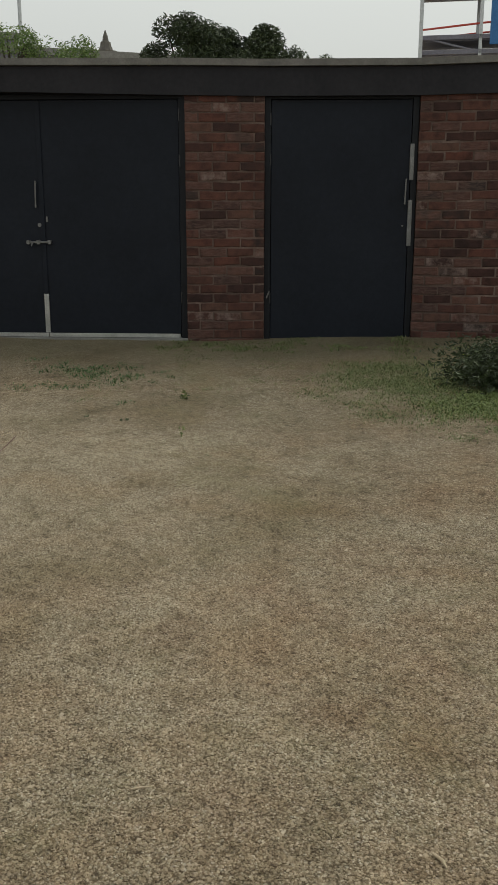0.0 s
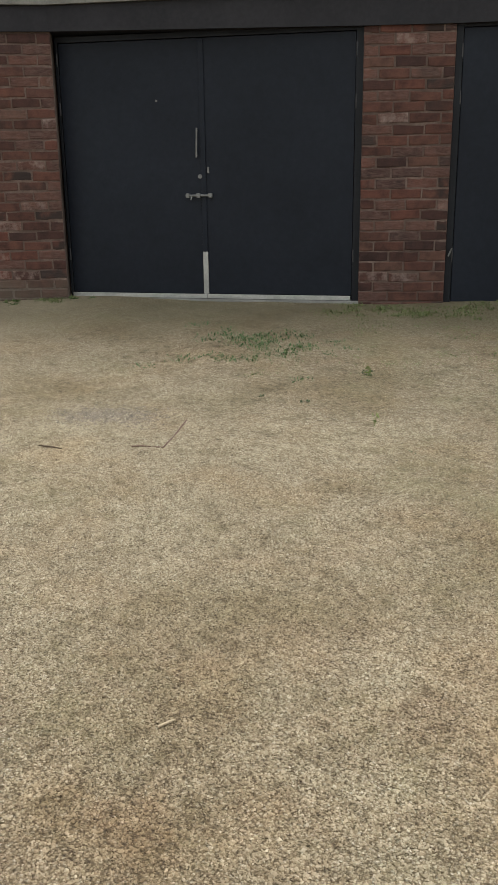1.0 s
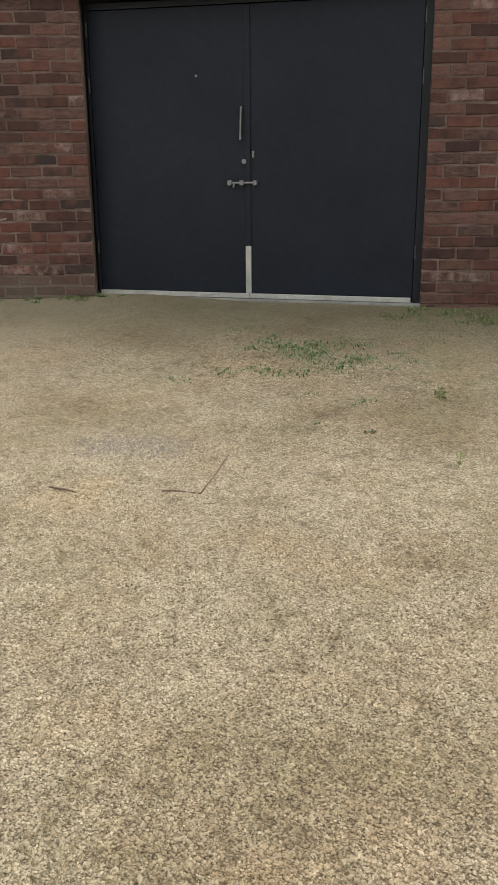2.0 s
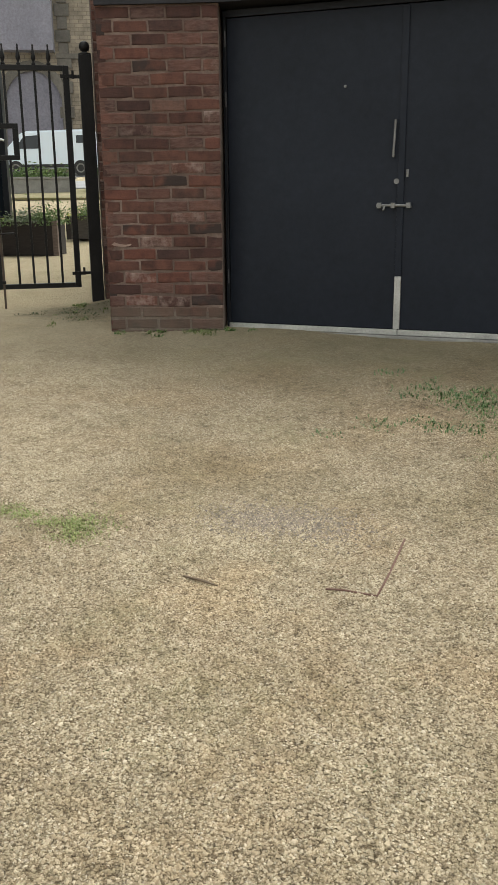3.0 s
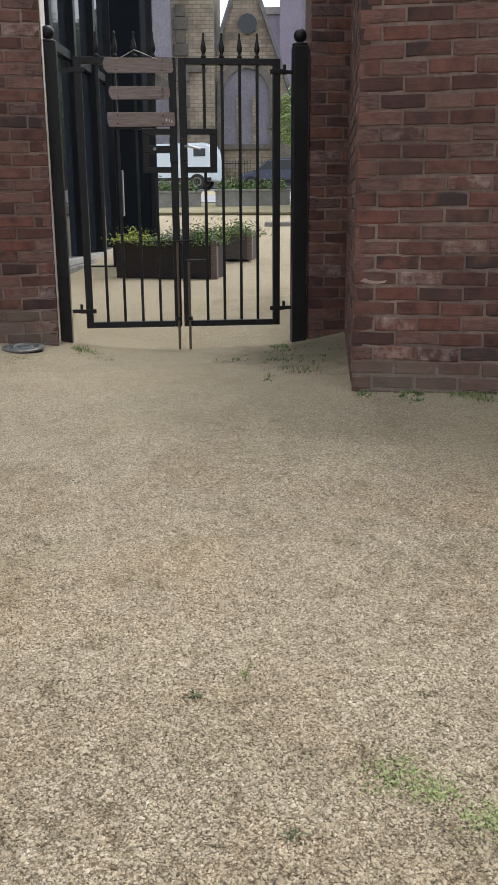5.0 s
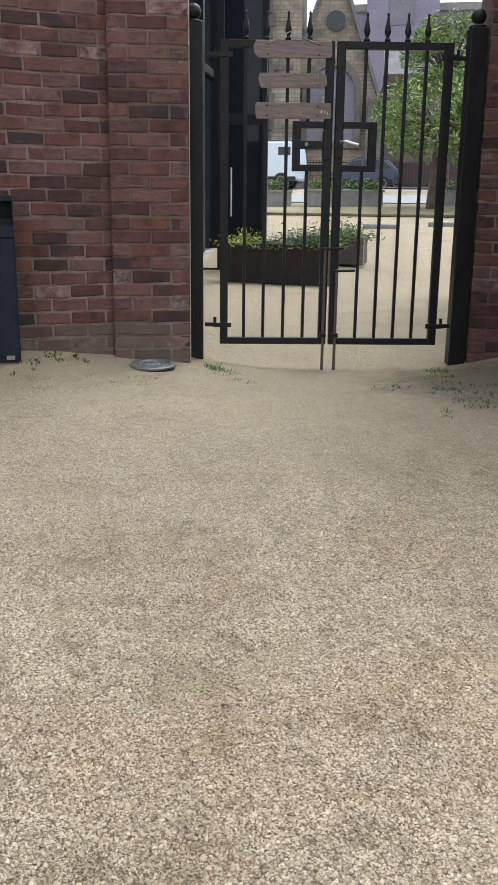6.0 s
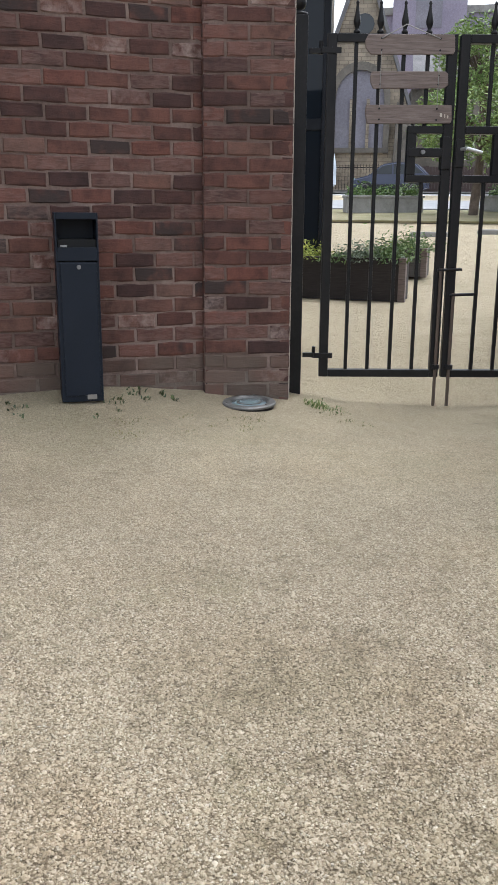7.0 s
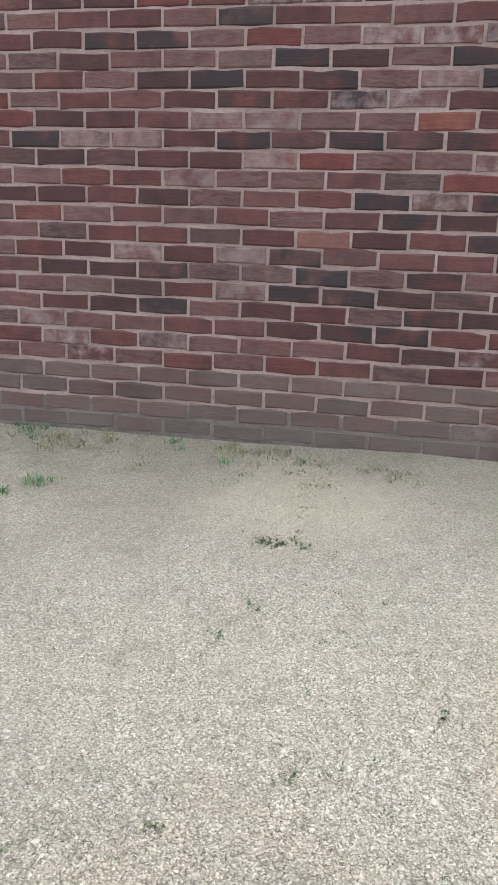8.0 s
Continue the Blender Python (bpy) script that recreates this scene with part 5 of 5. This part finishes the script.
            part("window_frame", boxes((cx - 0.65, cx + 0.65, -0.09, 0.0, cz - 0.95, cz - 0.82), (cx - 0.65, cx + 0.65, -0.09, 0.0, cz + 0.82, cz + 0.95)), RENDER, win)
    return b


FCH = Facet((-51.75, 26.33), (-51.35, 27.25))
FAR = Matrix.Scale(1.115, 4)
p = FCH.at(0.35).translation
church(p.x, p.y, 2.25, FCH.deg)
p = FCH.at(-6.6, 1.1).translation
stone_hall(p.x, p.y, 2.25, FCH.deg)
p = FCH.at(7.6, -25.5).translation
far_block("long_grey_block", p.x, p.y, 2.2, FCH.deg - 4, 14.6, 10, 13.1, HAZE_CLAD, "long clad block far off, hazed grey-violet", 0, 0)
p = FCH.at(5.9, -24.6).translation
tower = far_block("office_tower", p.x, p.y, 2.2, FCH.deg - 4, 5.3, 6, 22, HAZE_CLAD, "tall clad office tower far off, hazed grey-violet", 0, 0)
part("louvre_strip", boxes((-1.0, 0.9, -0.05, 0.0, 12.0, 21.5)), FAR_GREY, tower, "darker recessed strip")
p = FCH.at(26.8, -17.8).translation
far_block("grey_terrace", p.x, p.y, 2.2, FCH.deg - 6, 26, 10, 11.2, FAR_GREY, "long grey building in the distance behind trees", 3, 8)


def railing(d, s0, s1):
    x0, y0, z0 = along(d, s0)
    x1, y1, z1 = along(d, s1)
    L = math.hypot(x1 - x0, y1 - y0)
    r = empty("railing", pose(x0, y0, z0 + 0.05, 0, 0, math.degrees(math.atan2(y1 - y0, x1 - x0))))
    tagged(r, "black iron railing along a pavement", "railing")
    part("base", boxes((0, L, -0.12, 0.12, -0.1, 0.35), bevel=0.02), STONE_DARK, r)
    part("top_rail", boxes((0, L, -0.02, 0.02, 1.45, 1.49)), IRON, r)
    n = int(L / 0.16)
    for i in range(n):
        part("bar", rods(((0.08 + i * 0.16, 0, 0.35), (0.08 + i * 0.16, 0, 1.62), 0.012), seg=5), IRON, r)
    return r


railing(43.4, -16.0, -4.6)


def board_fence(d, s0, s1):
    x0, y0, z0 = along(d, s0)
    x1, y1, z1 = along(d, s1)
    n = int(math.hypot(x1 - x0, y1 - y0) / 0.16)
    f = empty("board_fence", pose(x0, y0, z0 + 0.05, 0, 0, math.degrees(math.atan2(y1 - y0, x1 - x0))))
    tagged(f, "dark brown close-boarded fence along a pavement", "fence")
    part("rail", boxes((0, n * 0.16, 0.03, 0.09, 0.3, 0.4), (0, n * 0.16, 0.03, 0.09, 1.15, 1.25)), FENCE_WOOD, f)
    r = random.Random(44)
    for i in range(n):
        part("board", boxes((i * 0.16, i * 0.16 + 0.15, 0.0, 0.025, 0.0, 1.5 + r.uniform(-0.03, 0.03)), bevel=0.004), FENCE_WOOD, f)


board_fence(43.4, -4.5, 5.0)

# ---- over the roof: trees, spire, pole and a scaffold ----
tree(-25.63, 31.37, 1.6, 3.5, 1.95, 3.8, 21, LEAF, "broad dark tree rising behind a low roof", 30000, 0.095, 0.2)
tree(-23.84, 33.18, 1.62, 3.5, 1.8, 3.5, 22, LEAF, "dark tree with a ragged crown behind a low roof", 28000, 0.095, 0.2)
tree(-22.22, 34.7, 1.66, 3.4, 1.15, 3.0, 23, LEAF, "small dark tree rising behind a low roof", 9000, 0.07, 0.16)
tree(-34.42, 28.26, 1.7, 4.6, 1.7, 3.1, 24, LEAF_PALE, "tree with thin green foliage behind a low roof", 6500, 0.085, 0.16)
tree(-32.92, 30.45, 1.72, 4.5, 1.7, 3.0, 25, LEAF_PALE, "tree with thin drooping foliage behind a low roof", 5200, 0.085, 0.14)
tree(-35.9, 25.29, 1.7, 4.3, 1.8, 2.4, 26, LEAF_PALE, "broad green tree behind a low roof", 7000, 0.11, 0.2, 0.5)

spire = empty("church_spire", Matrix.Translation((-90.98, 78.01, 0.55)))
tagged(spire, "dark stone church spire in the distance", "spire")
part("tower", boxes((-1.0, 1.0, -1.0, 1.0, 0, 21.7), bevel=0.08), STONE_DARK, spire)
part("side_roof", boxes((1.0, 2.3, -0.8, 0.8, 0, 20.6), bevel=0.05), STONE_DARK, spire)
part("steeple", lathe([(0.95, 21.7), (0.72, 22.2), (0.62, 22.7), (0.40, 22.8), (0.30, 23.4), (0.04, 24.1)], 8), STONE_DARK, spire)
pole = empty("lamp_pole", Matrix.Translation((-46.59, 36.99, 1.6)))
tagged(pole, "tall thin steel pole behind trees", "pole")
part("shaft", rods(((0, 0, 0), (0, 0, 16), 0.14, 0.10)), STEEL, pole)


def scaffold():
    s = empty("scaffold_tower", pose(-29.29, 54.46, -0.5, 0, 0, 33.7))
    tagged(s, "steel building frame under construction with red rails and blue sheeting", "scaffold")
    for px, pw in ((0.0, 0.22), (3.6, 0.20)):
        for py in (0.0, 3.0):
            part("column", boxes((px - pw / 2, px + pw / 2, py - pw / 2, py + pw / 2, 0, 17)), STEEL, s, "pale steel column")
    for z in (11.9, 12.75, 15.6):
        for py in (0.0, 3.0):
            part("beam", boxes((0.0, 6.0, py - 0.1, py + 0.1, z, z + 0.26)), FAR_GREY, s)
        part("deck", boxes((0.1, 6.0, 0.12, 2.88, z - 0.06, z + 0.02)), FAR_GREY, s)
    part("brace", rods(((0.1, 0, 12.9), (3.6, 0, 12.0), 0.07)), FAR_GREY, s)
    for py in (0.0, 3.0):
        part("guard_rail", rods(((0.1, py, 13.35), (5.0, py, 13.75), 0.06)), RED_PAINT, s, "red guard rail")
    part("sheeting", boxes((4.15, 6.4, -0.15, 0.05, 12.4, 17.0), bevel=0.03), BLUE_SHEET, s, "hanging blue sheeting")
    return s


scaffold()


# ---- small things on the ground ----
def blades(name, spots, per, height, spread, material, label, seed, width=0.004):
    """Tufts of narrow bent blades at the given places."""
    r = random.Random(seed)
    verts, faces = [], []
    for x, y, k in spots:
        for _ in range(int(per * k)):
            px, py = x + r.gauss(0, spread * k), y + r.gauss(0, spread * k)
            z = yard_z(px, py) - 0.005
            h = height * r.uniform(0.4, 1.2) * (0.6 + 0.4 * k)
            a = r.uniform(0, 2 * math.pi)
            lean = Vector((math.cos(a), math.sin(a), 0)) * h * r.uniform(0.3, 1.5)
            side_v = Vector((-math.sin(a), math.cos(a), 0)) * width * r.uniform(0.6, 1.5)
            b = Vector((px, py, z))
            m = b + lean * 0.4 + Vector((0, 0, h * 0.6))
            t = b + lean + Vector((0, 0, h * 0.7))
            i = len(verts)
            verts += [b - side_v, b + side_v, m - side_v * 0.8, m + side_v * 0.8, t]
            faces += [(i, i + 1, i + 3, i + 2), (i + 2, i + 3, i + 4)]
    me = bpy.data.meshes.new(name)
    me.from_pydata([tuple(v) for v in verts], [], faces)
    me.materials.append(material)
    return tagged(new(name, me), label, "grass", kind="stuff")


rg = random.Random(9)


def around(points, n, spread, k0, k1):
    return [(x + rg.gauss(0, spread), y + rg.gauss(0, spread), rg.uniform(k0, k1)) for x, y in points for _ in range(n)]


def between(a, b, n, jitter, k0, k1):
    out = []
    for _ in range(n):
        u = rg.random()
        out.append((a[0] + (b[0] - a[0]) * u + rg.gauss(0, jitter), a[1] + (b[1] - a[1]) * u + rg.gauss(0, jitter), rg.uniform(k0, k1)))
    return out


blades("moss_patch", [(-1.030, 5.960, 0.75), (-0.985, 5.915, 0.65), (-1.223, 5.819, 0.35), (-1.120, 5.860, 0.35), (-1.302, 5.777, 0.5), (-1.060, 5.930, 0.5)], 560, 0.021, 0.07, YELLOW_MOSS, "small patch of green moss and grass in the gravel", 1, 0.0022)
blades("weeds", around([(-1.628, 8.064), (-1.462, 8.236), (-1.320, 7.987), (-1.269, 7.671), (-1.130, 8.174)], 7, 0.20, 0.3, 0.8), 80, 0.034, 0.08, DARK_GREEN, "scattered small green weeds in the gravel before double doors", 2, 0.0028)
blades("doorway_grass", between((-1.632, 9.064), (-0.3, 10.4), 44, 0.16, 0.3, 0.9) + around([(-3.631, 7.692), (-3.593, 7.653)], 4, 0.05, 0.4, 0.8), 90, 0.034, 0.07, MOSS, "low mossy grass at the foot of the brick piers", 3, 0.003)
blades("lawn_edge", around([(0.434, 9.104), (0.614, 9.227), (1.005, 9.121), (1.279, 8.819), (0.252, 8.977), (0.786, 8.972), (0.083, 9.284), (0.404, 9.499), (1.0, 9.4)], 10, 0.24, 0.4, 1.0), 420, 0.026, 0.12, MOSS, "patch of short mossy grass growing through gravel", 4, 0.002)
blades("bright_grass", around([(1.056, 9.123), (1.193, 9.010), (1.15, 8.92), (1.25, 8.85)], 6, 0.13, 0.5, 1.0), 220, 0.03, 0.09, GRASS, "brighter green grass below a shrub", 14, 0.003)
blades("wall_foot_weeds", between((-5.56, 1.6), (-5.50, 3.0), 30, 0.08, 0.3, 0.7), 46, 0.045, 0.05, DRY_GRASS, "thin yellowish weeds along the foot of a brick wall", 5, 0.0016)
blades("wall_foot_grass", between((-5.58, 1.4), (-5.48, 3.2), 9, 0.06, 0.2, 0.5) + around([(-5.60, 1.54), (-5.02, 1.83)], 3, 0.04, 0.6, 1.0), 40, 0.045, 0.03, DARK_GREEN, "green tufts along the foot of a brick wall", 6, 0.0022)
blades("gravel_tufts", [(-4.696, 2.843, .6), (-4.706, 2.888, .6), (-4.719, 2.941, .6), (-5.060, 3.770, .4), (-1.725, 5.511, .3), (-1.237, 5.513, .3), (-0.388, 7.996, .6), (-0.229, 7.406, .4), (-0.452, 7.289, .3),
                        (-0.439, 8.035, .5), (-3.918, 3.429, .3), (-3.625, 3.127, .3), (-4.307, 2.887, .3), (-4.139, 2.836, .3), (-3.427, 2.910, .3)], 34, 0.03, 0.03, DARK_WEED, "small dark green tufts scattered over gravel", 7, 0.004)
blades("stray_weeds", around([(-1.408, 8.760), (-1.274, 9.188), (-0.672, 9.250), (-0.426, 8.345), (-0.128, 9.048), (-0.956, 7.904)], 9, 0.24, 0.2, 0.7), 70, 0.026, 0.09, MOSS, "thin stray weeds in the gravel before a brick pier", 22, 0.0022)
blades("wall_foot_stubble", between((-5.36, 1.8), (-5.36, 3.3), 34, 0.10, 0.2, 0.6), 34, 0.035, 0.06, DRY_GRASS, "sparse dry stubble in the gravel near a brick wall", 23, 0.0022)
blades("dark_tufts", [(rg.uniform(-5.2, -3.3), rg.uniform(2.3, 3.8), rg.uniform(0.2, 0.5)) for _ in range(90)], 24, 0.017, 0.022, DARK_WEED, "tiny dark green tufts dotted over pale gravel", 25, 0.0022)
blades("gravel_flecks", [(rg.uniform(-3.6, 1.0), rg.uniform(5.4, 8.9), rg.uniform(0.15, 0.5)) for _ in range(190)], 14, 0.014, 0.045, DARK_WEED, "tiny dark weeds and crumbs of moss strewn over gravel", 26, 0.0024)
blades("path_stubble", between((-5.560, 4.978), (-5.520, 6.250), 22, 0.13, 0.2, 0.6), 44, 0.026, 0.06, DRY_GRASS, "sparse dry stubble in the gravel by a ground light", 24, 0.0022)
blades("gate_weeds", around([(-5.77, 6.13), (-5.43, 7.42)], 6, 0.05, 0.4, 1.0) + around([(-4.510, 7.244), (-4.485, 7.075), (-5.118, 7.342), (-4.861, 7.324)], 4, 0.11, 0.2, 0.5), 24, 0.045, 0.035, GRASS, "green weeds at the feet of gate posts and wall", 8, 0.0026)
blades("corner_weeds", around([(-4.952, 7.321), (-4.725, 7.229), (-5.087, 7.119), (-4.541, 7.134), (-4.869, 6.979), (-5.135, 7.428)], 4, 0.13, 0.3, 0.8), 30, 0.026, 0.06, DARK_WEED, "low dark weeds in the corner by the gate", 18, 0.0028)
blades("bin_weeds", around([(-5.70, 5.05), (-5.85, 4.54), (-5.84, 5.40), (-5.86, 5.25), (-5.80, 4.60)], 4, 0.05, 0.3, 0.7), 14, 0.04, 0.03, DARK_WEED, "small leafy weeds beside a bin at a wall foot", 9, 0.0045)
blades("pier_weeds", between((-3.865, 7.213), (-3.502, 7.848), 16, 0.05, 0.3, 0.7), 36, 0.03, 0.035, SHRUB, "dark low weeds at the foot of a brick pier", 10, 0.005)


def sprout(x, y, h, seed):
    r = random.Random(seed)
    p = empty("seedling", Matrix.Translation((x, y, yard_z(x, y) - 0.005)))
    tagged(p, "single thin green seedling standing in gravel", "plant", group="seedlings in the gravel")
    part("stem", rods(((0, 0, 0), (0.006, 0.003, h * 0.55), 0.0022), ((0.006, 0.003, h * 0.55), (0.002, 0.012, h), 0.0015), seg=5), GRASS, p)
    me = leaves(9, lambda q: (q.gauss(0, 0.008), q.gauss(0, 0.008), h * q.uniform(0.3, 1.0)), 0.011, seed)
    me.materials.append(GRASS)
    part("leaf_cluster", me, GRASS, p)
    return p


for i, (x, y, h) in enumerate(((-0.832, 5.506, 0.075), (0.267, 7.371, 0.07), (-1.742, 5.637, 0.05), (-0.367, 7.977, 0.06))):
    sprout(x, y, h, 40 + i)

bush = empty("shrub", Matrix.Translation((0.95, 9.55, yard_z(0.95, 9.55) - 0.02)))
tagged(bush, "low dark evergreen shrub at the edge of the grass", "shrub")
me = leaves(6000, lambda q: (q.gauss(0, 0.17), q.gauss(0, 0.17), abs(q.gauss(0.11, 0.08))), 0.020, 61)
me.materials.append(LEAF)
tagged(part("foliage", me, LEAF, bush), kind="stuff")
part("stem", rods(((0, 0, -0.02), (0.03, 0.02, 0.2), 0.02, 0.01), ((0, 0, 0), (-0.08, 0.05, 0.2), 0.014, 0.007)), BARK, bush)
leaf_bm = prism([(-0.09, 0.0), (-0.03, 0.012), (0.05, 0.014), (0.10, 0.004), (0.05, -0.01), (-0.03, -0.01)], 0.004)
fl = part("fallen_leaf", leaf_bm, YELLOW_LEAF)
fl.matrix_world = pose(0.40, 10.08, yard_z(0.40, 10.08) + 0.03, 20, 10, 60)
tagged(fl, "fallen yellow leaf lying by a shrub", "leaf")


def twig(x0, y0, x1, y1, r, label, material=TWIG):
    a = Vector((x0, y0, yard_z(x0, y0) + r * 1.6))
    b = Vector((x1, y1, yard_z(x1, y1) + r * 1.6))
    m = a.lerp(b, 0.55) + Vector((0.003, 0.003, 0.002))
    bm = rods((a, m, r, r * 1.15), (m, b, r * 1.15, r * 0.5), seg=7)
    return tagged(part("twig", bm, material), label, "twig", group="twigs on the gravel")


twig(1.489, 5.411, 1.489, 5.457, 0.003, "short pale broken twig lying on gravel")
twig(2.926, 5.604, 2.967, 5.588, 0.003, "short pale straw lying on gravel")
twig(2.347, 5.339, 2.375, 5.375, 0.002, "thin pale straw lying on gravel")
twig(-0.533, 6.085, -0.423, 6.140, 0.0035, "short flat dark stick lying on gravel", STICK)


def ground_cable():
    cu = bpy.data.curves.new("buried_cable", "CURVE")
    cu.dimensions = "3D"
    cu.bevel_depth, cu.bevel_resolution = 0.0032, 2
    sp = cu.splines.new("POLY")
    pts = [(-0.250, 6.390), (-0.216, 6.424), (-0.178, 6.455), (-0.137, 6.482), (-0.182, 6.540), (-0.238, 6.605), (-0.312, 6.690), (-0.385, 6.775)]
    sp.points.add(len(pts) - 1)
    for i, (x, y) in enumerate(pts):
        sp.points[i].co = (x, y, yard_z(x, y) + 0.0015 + 0.002 * math.sin(i * 2.1), 1)
    cu.materials.append(CABLE)
    return tagged(new("buried_cable", cu), "thin reddish cable half buried in gravel, bent at a corner", "cable")


ground_cable()
bone = part("pale_chip", lathe([(0.004, -0.024), (0.009, -0.02), (0.005, -0.008), (0.005, 0.008), (0.009, 0.02), (0.004, 0.024)], 10), PALE_CREAM, smooth=True)
bone.matrix_world = pose(-5.09, 4.09, yard_z(-5.09, 4.09) + 0.012, 90, 0, 60)
tagged(bone, "small pale chip lying on gravel", "chip")


def loose_gravel(n, seed, way, spread, mean, material, label):
    """Loose angular stones over the part of the yard that is walked past, as one sheet of pieces."""
    g = np.random.default_rng(seed)
    way = np.array(way)
    k = g.integers(0, len(way) - 1, n)
    u = g.random(n)[:, None]
    c = way[k] * (1 - u) + way[k + 1] * u
    c = c + g.normal(0, 1, (n, 2)) * spread
    ok = (c[:, 0] > -5.62) & ((c[:, 0] + 5.9) * 0.86 - (c[:, 1] - 7.0) * 0.5 > 0)
    c = c[ok]
    n = len(c)
    z = np.array([yard_z(x, y) for x, y in c])
    size = np.clip(g.lognormal(math.log(mean), 0.32, n), 0.0014, 0.0070)
    base = np.array(((1, 0.1, -0.3), (0.1, 1, -0.3), (-1, 0, -0.3), (0, -1, -0.3), (0.15, 0.1, 0.9)), float)
    v = base[None] * g.uniform(0.65, 1.35, (n, 5, 1)) * size[:, None, None] * np.array((1.2, 0.95, 0.80)) + g.normal(0, 0.17, (n, 5, 3)) * size[:, None, None]
    a = g.uniform(0, 2 * math.pi, n)
    ca, sa = np.cos(a)[:, None], np.sin(a)[:, None]
    x, y = v[:, :, 0] * ca - v[:, :, 1] * sa, v[:, :, 0] * sa + v[:, :, 1] * ca
    v = np.stack((x + c[:, 0:1], y + c[:, 1:2], v[:, :, 2] + z[:, None] + size[:, None] * 0.2), 2)
    f = np.array(((0, 1, 4), (1, 2, 4), (2, 3, 4), (3, 0, 4)))
    faces = (f[None] + (np.arange(n) * 5)[:, None, None]).reshape(-1, 3)
    me = bpy.data.meshes.new("loose_gravel")
    me.vertices.add(n * 5)
    me.vertices.foreach_set("co", v.reshape(-1))
    me.loops.add(len(faces) * 3)
    me.loops.foreach_set("vertex_index", faces.reshape(-1).astype(np.int32))
    me.polygons.add(len(faces))
    me.polygons.foreach_set("loop_start", np.arange(0, len(faces) * 3, 3, dtype=np.int32))
    me.update(calc_edges=True)
    me.materials.append(material)
    return tagged(new("loose_gravel", me), label, "gravel", kind="stuff")


# a band along the way across the yard, and a patch of darker stones
loose_gravel(520000, 3, ((2.7, 5.5), (1.4, 6.1), (0.2, 6.3), (-1.6, 5.8), (-3.0, 5.3), (-3.8, 3.1)), 0.90, 0.0026, PEBBLE, "loose angular beige gravel stones")
loose_gravel(2600, 5, ((-0.855, 6.39), (-0.75, 6.54), (-0.545, 6.67)), 0.07, 0.0036, DARK_STONE, "thin patch of darker grey stones in the gravel")


# ---- bricks, laid last ----
def lay_bricks():
    r = random.Random(77)
    for wall, length, z0, z1, phase, z_joint, near, washed, old, pitch, chosen in pending_bricks:
        verts, faces = [], []
        count = 0
        for s, w, z in courses(length, z0, z1, phase, z_joint, pitch):
            out = min(max(r.gauss(0, 0.0008), -0.0016), 0.0020)
            kind = OLD_BRICK if old else BRICK
            if old and z < washed:
                kind = SMEARED_BRICK
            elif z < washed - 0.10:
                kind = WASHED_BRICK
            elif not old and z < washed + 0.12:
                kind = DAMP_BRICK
            if chosen is not None:
                kind = chosen(s + w / 2, z, kind)
            if (near is None or near(s, z)) and count < 330:
                ob = new("brick", brick_mesh(w, r, kind))
                ob.parent = wall
                ob.matrix_basis = pose(s, -out, z + r.gauss(0, 0.0022), r.gauss(0, 0.3), r.gauss(0, 0.45 if old else 0.3), min(max(r.gauss(0, 0.12), -0.25), 0.25))
                count += 1
            else:
                i = len(verts)
                verts += [(a + s, b - out, c + z) for a, b, c in brick_verts(w, 0.0632, 0.05, r)]
                faces += [tuple(i + q for q in f) for f in BRICK_FACES]
        if verts:
            me = bpy.data.meshes.new("brickwork")
            me.from_pydata(verts, [], faces)
            me.materials.append(BRICK_REST)
            ob = new("brickwork", me)
            ob.parent = wall
            tagged(ob, kind="stuff")


BRICK_REST = brick_material("fired_clay_brick_rest", "Random Per Island")
lay_bricks()
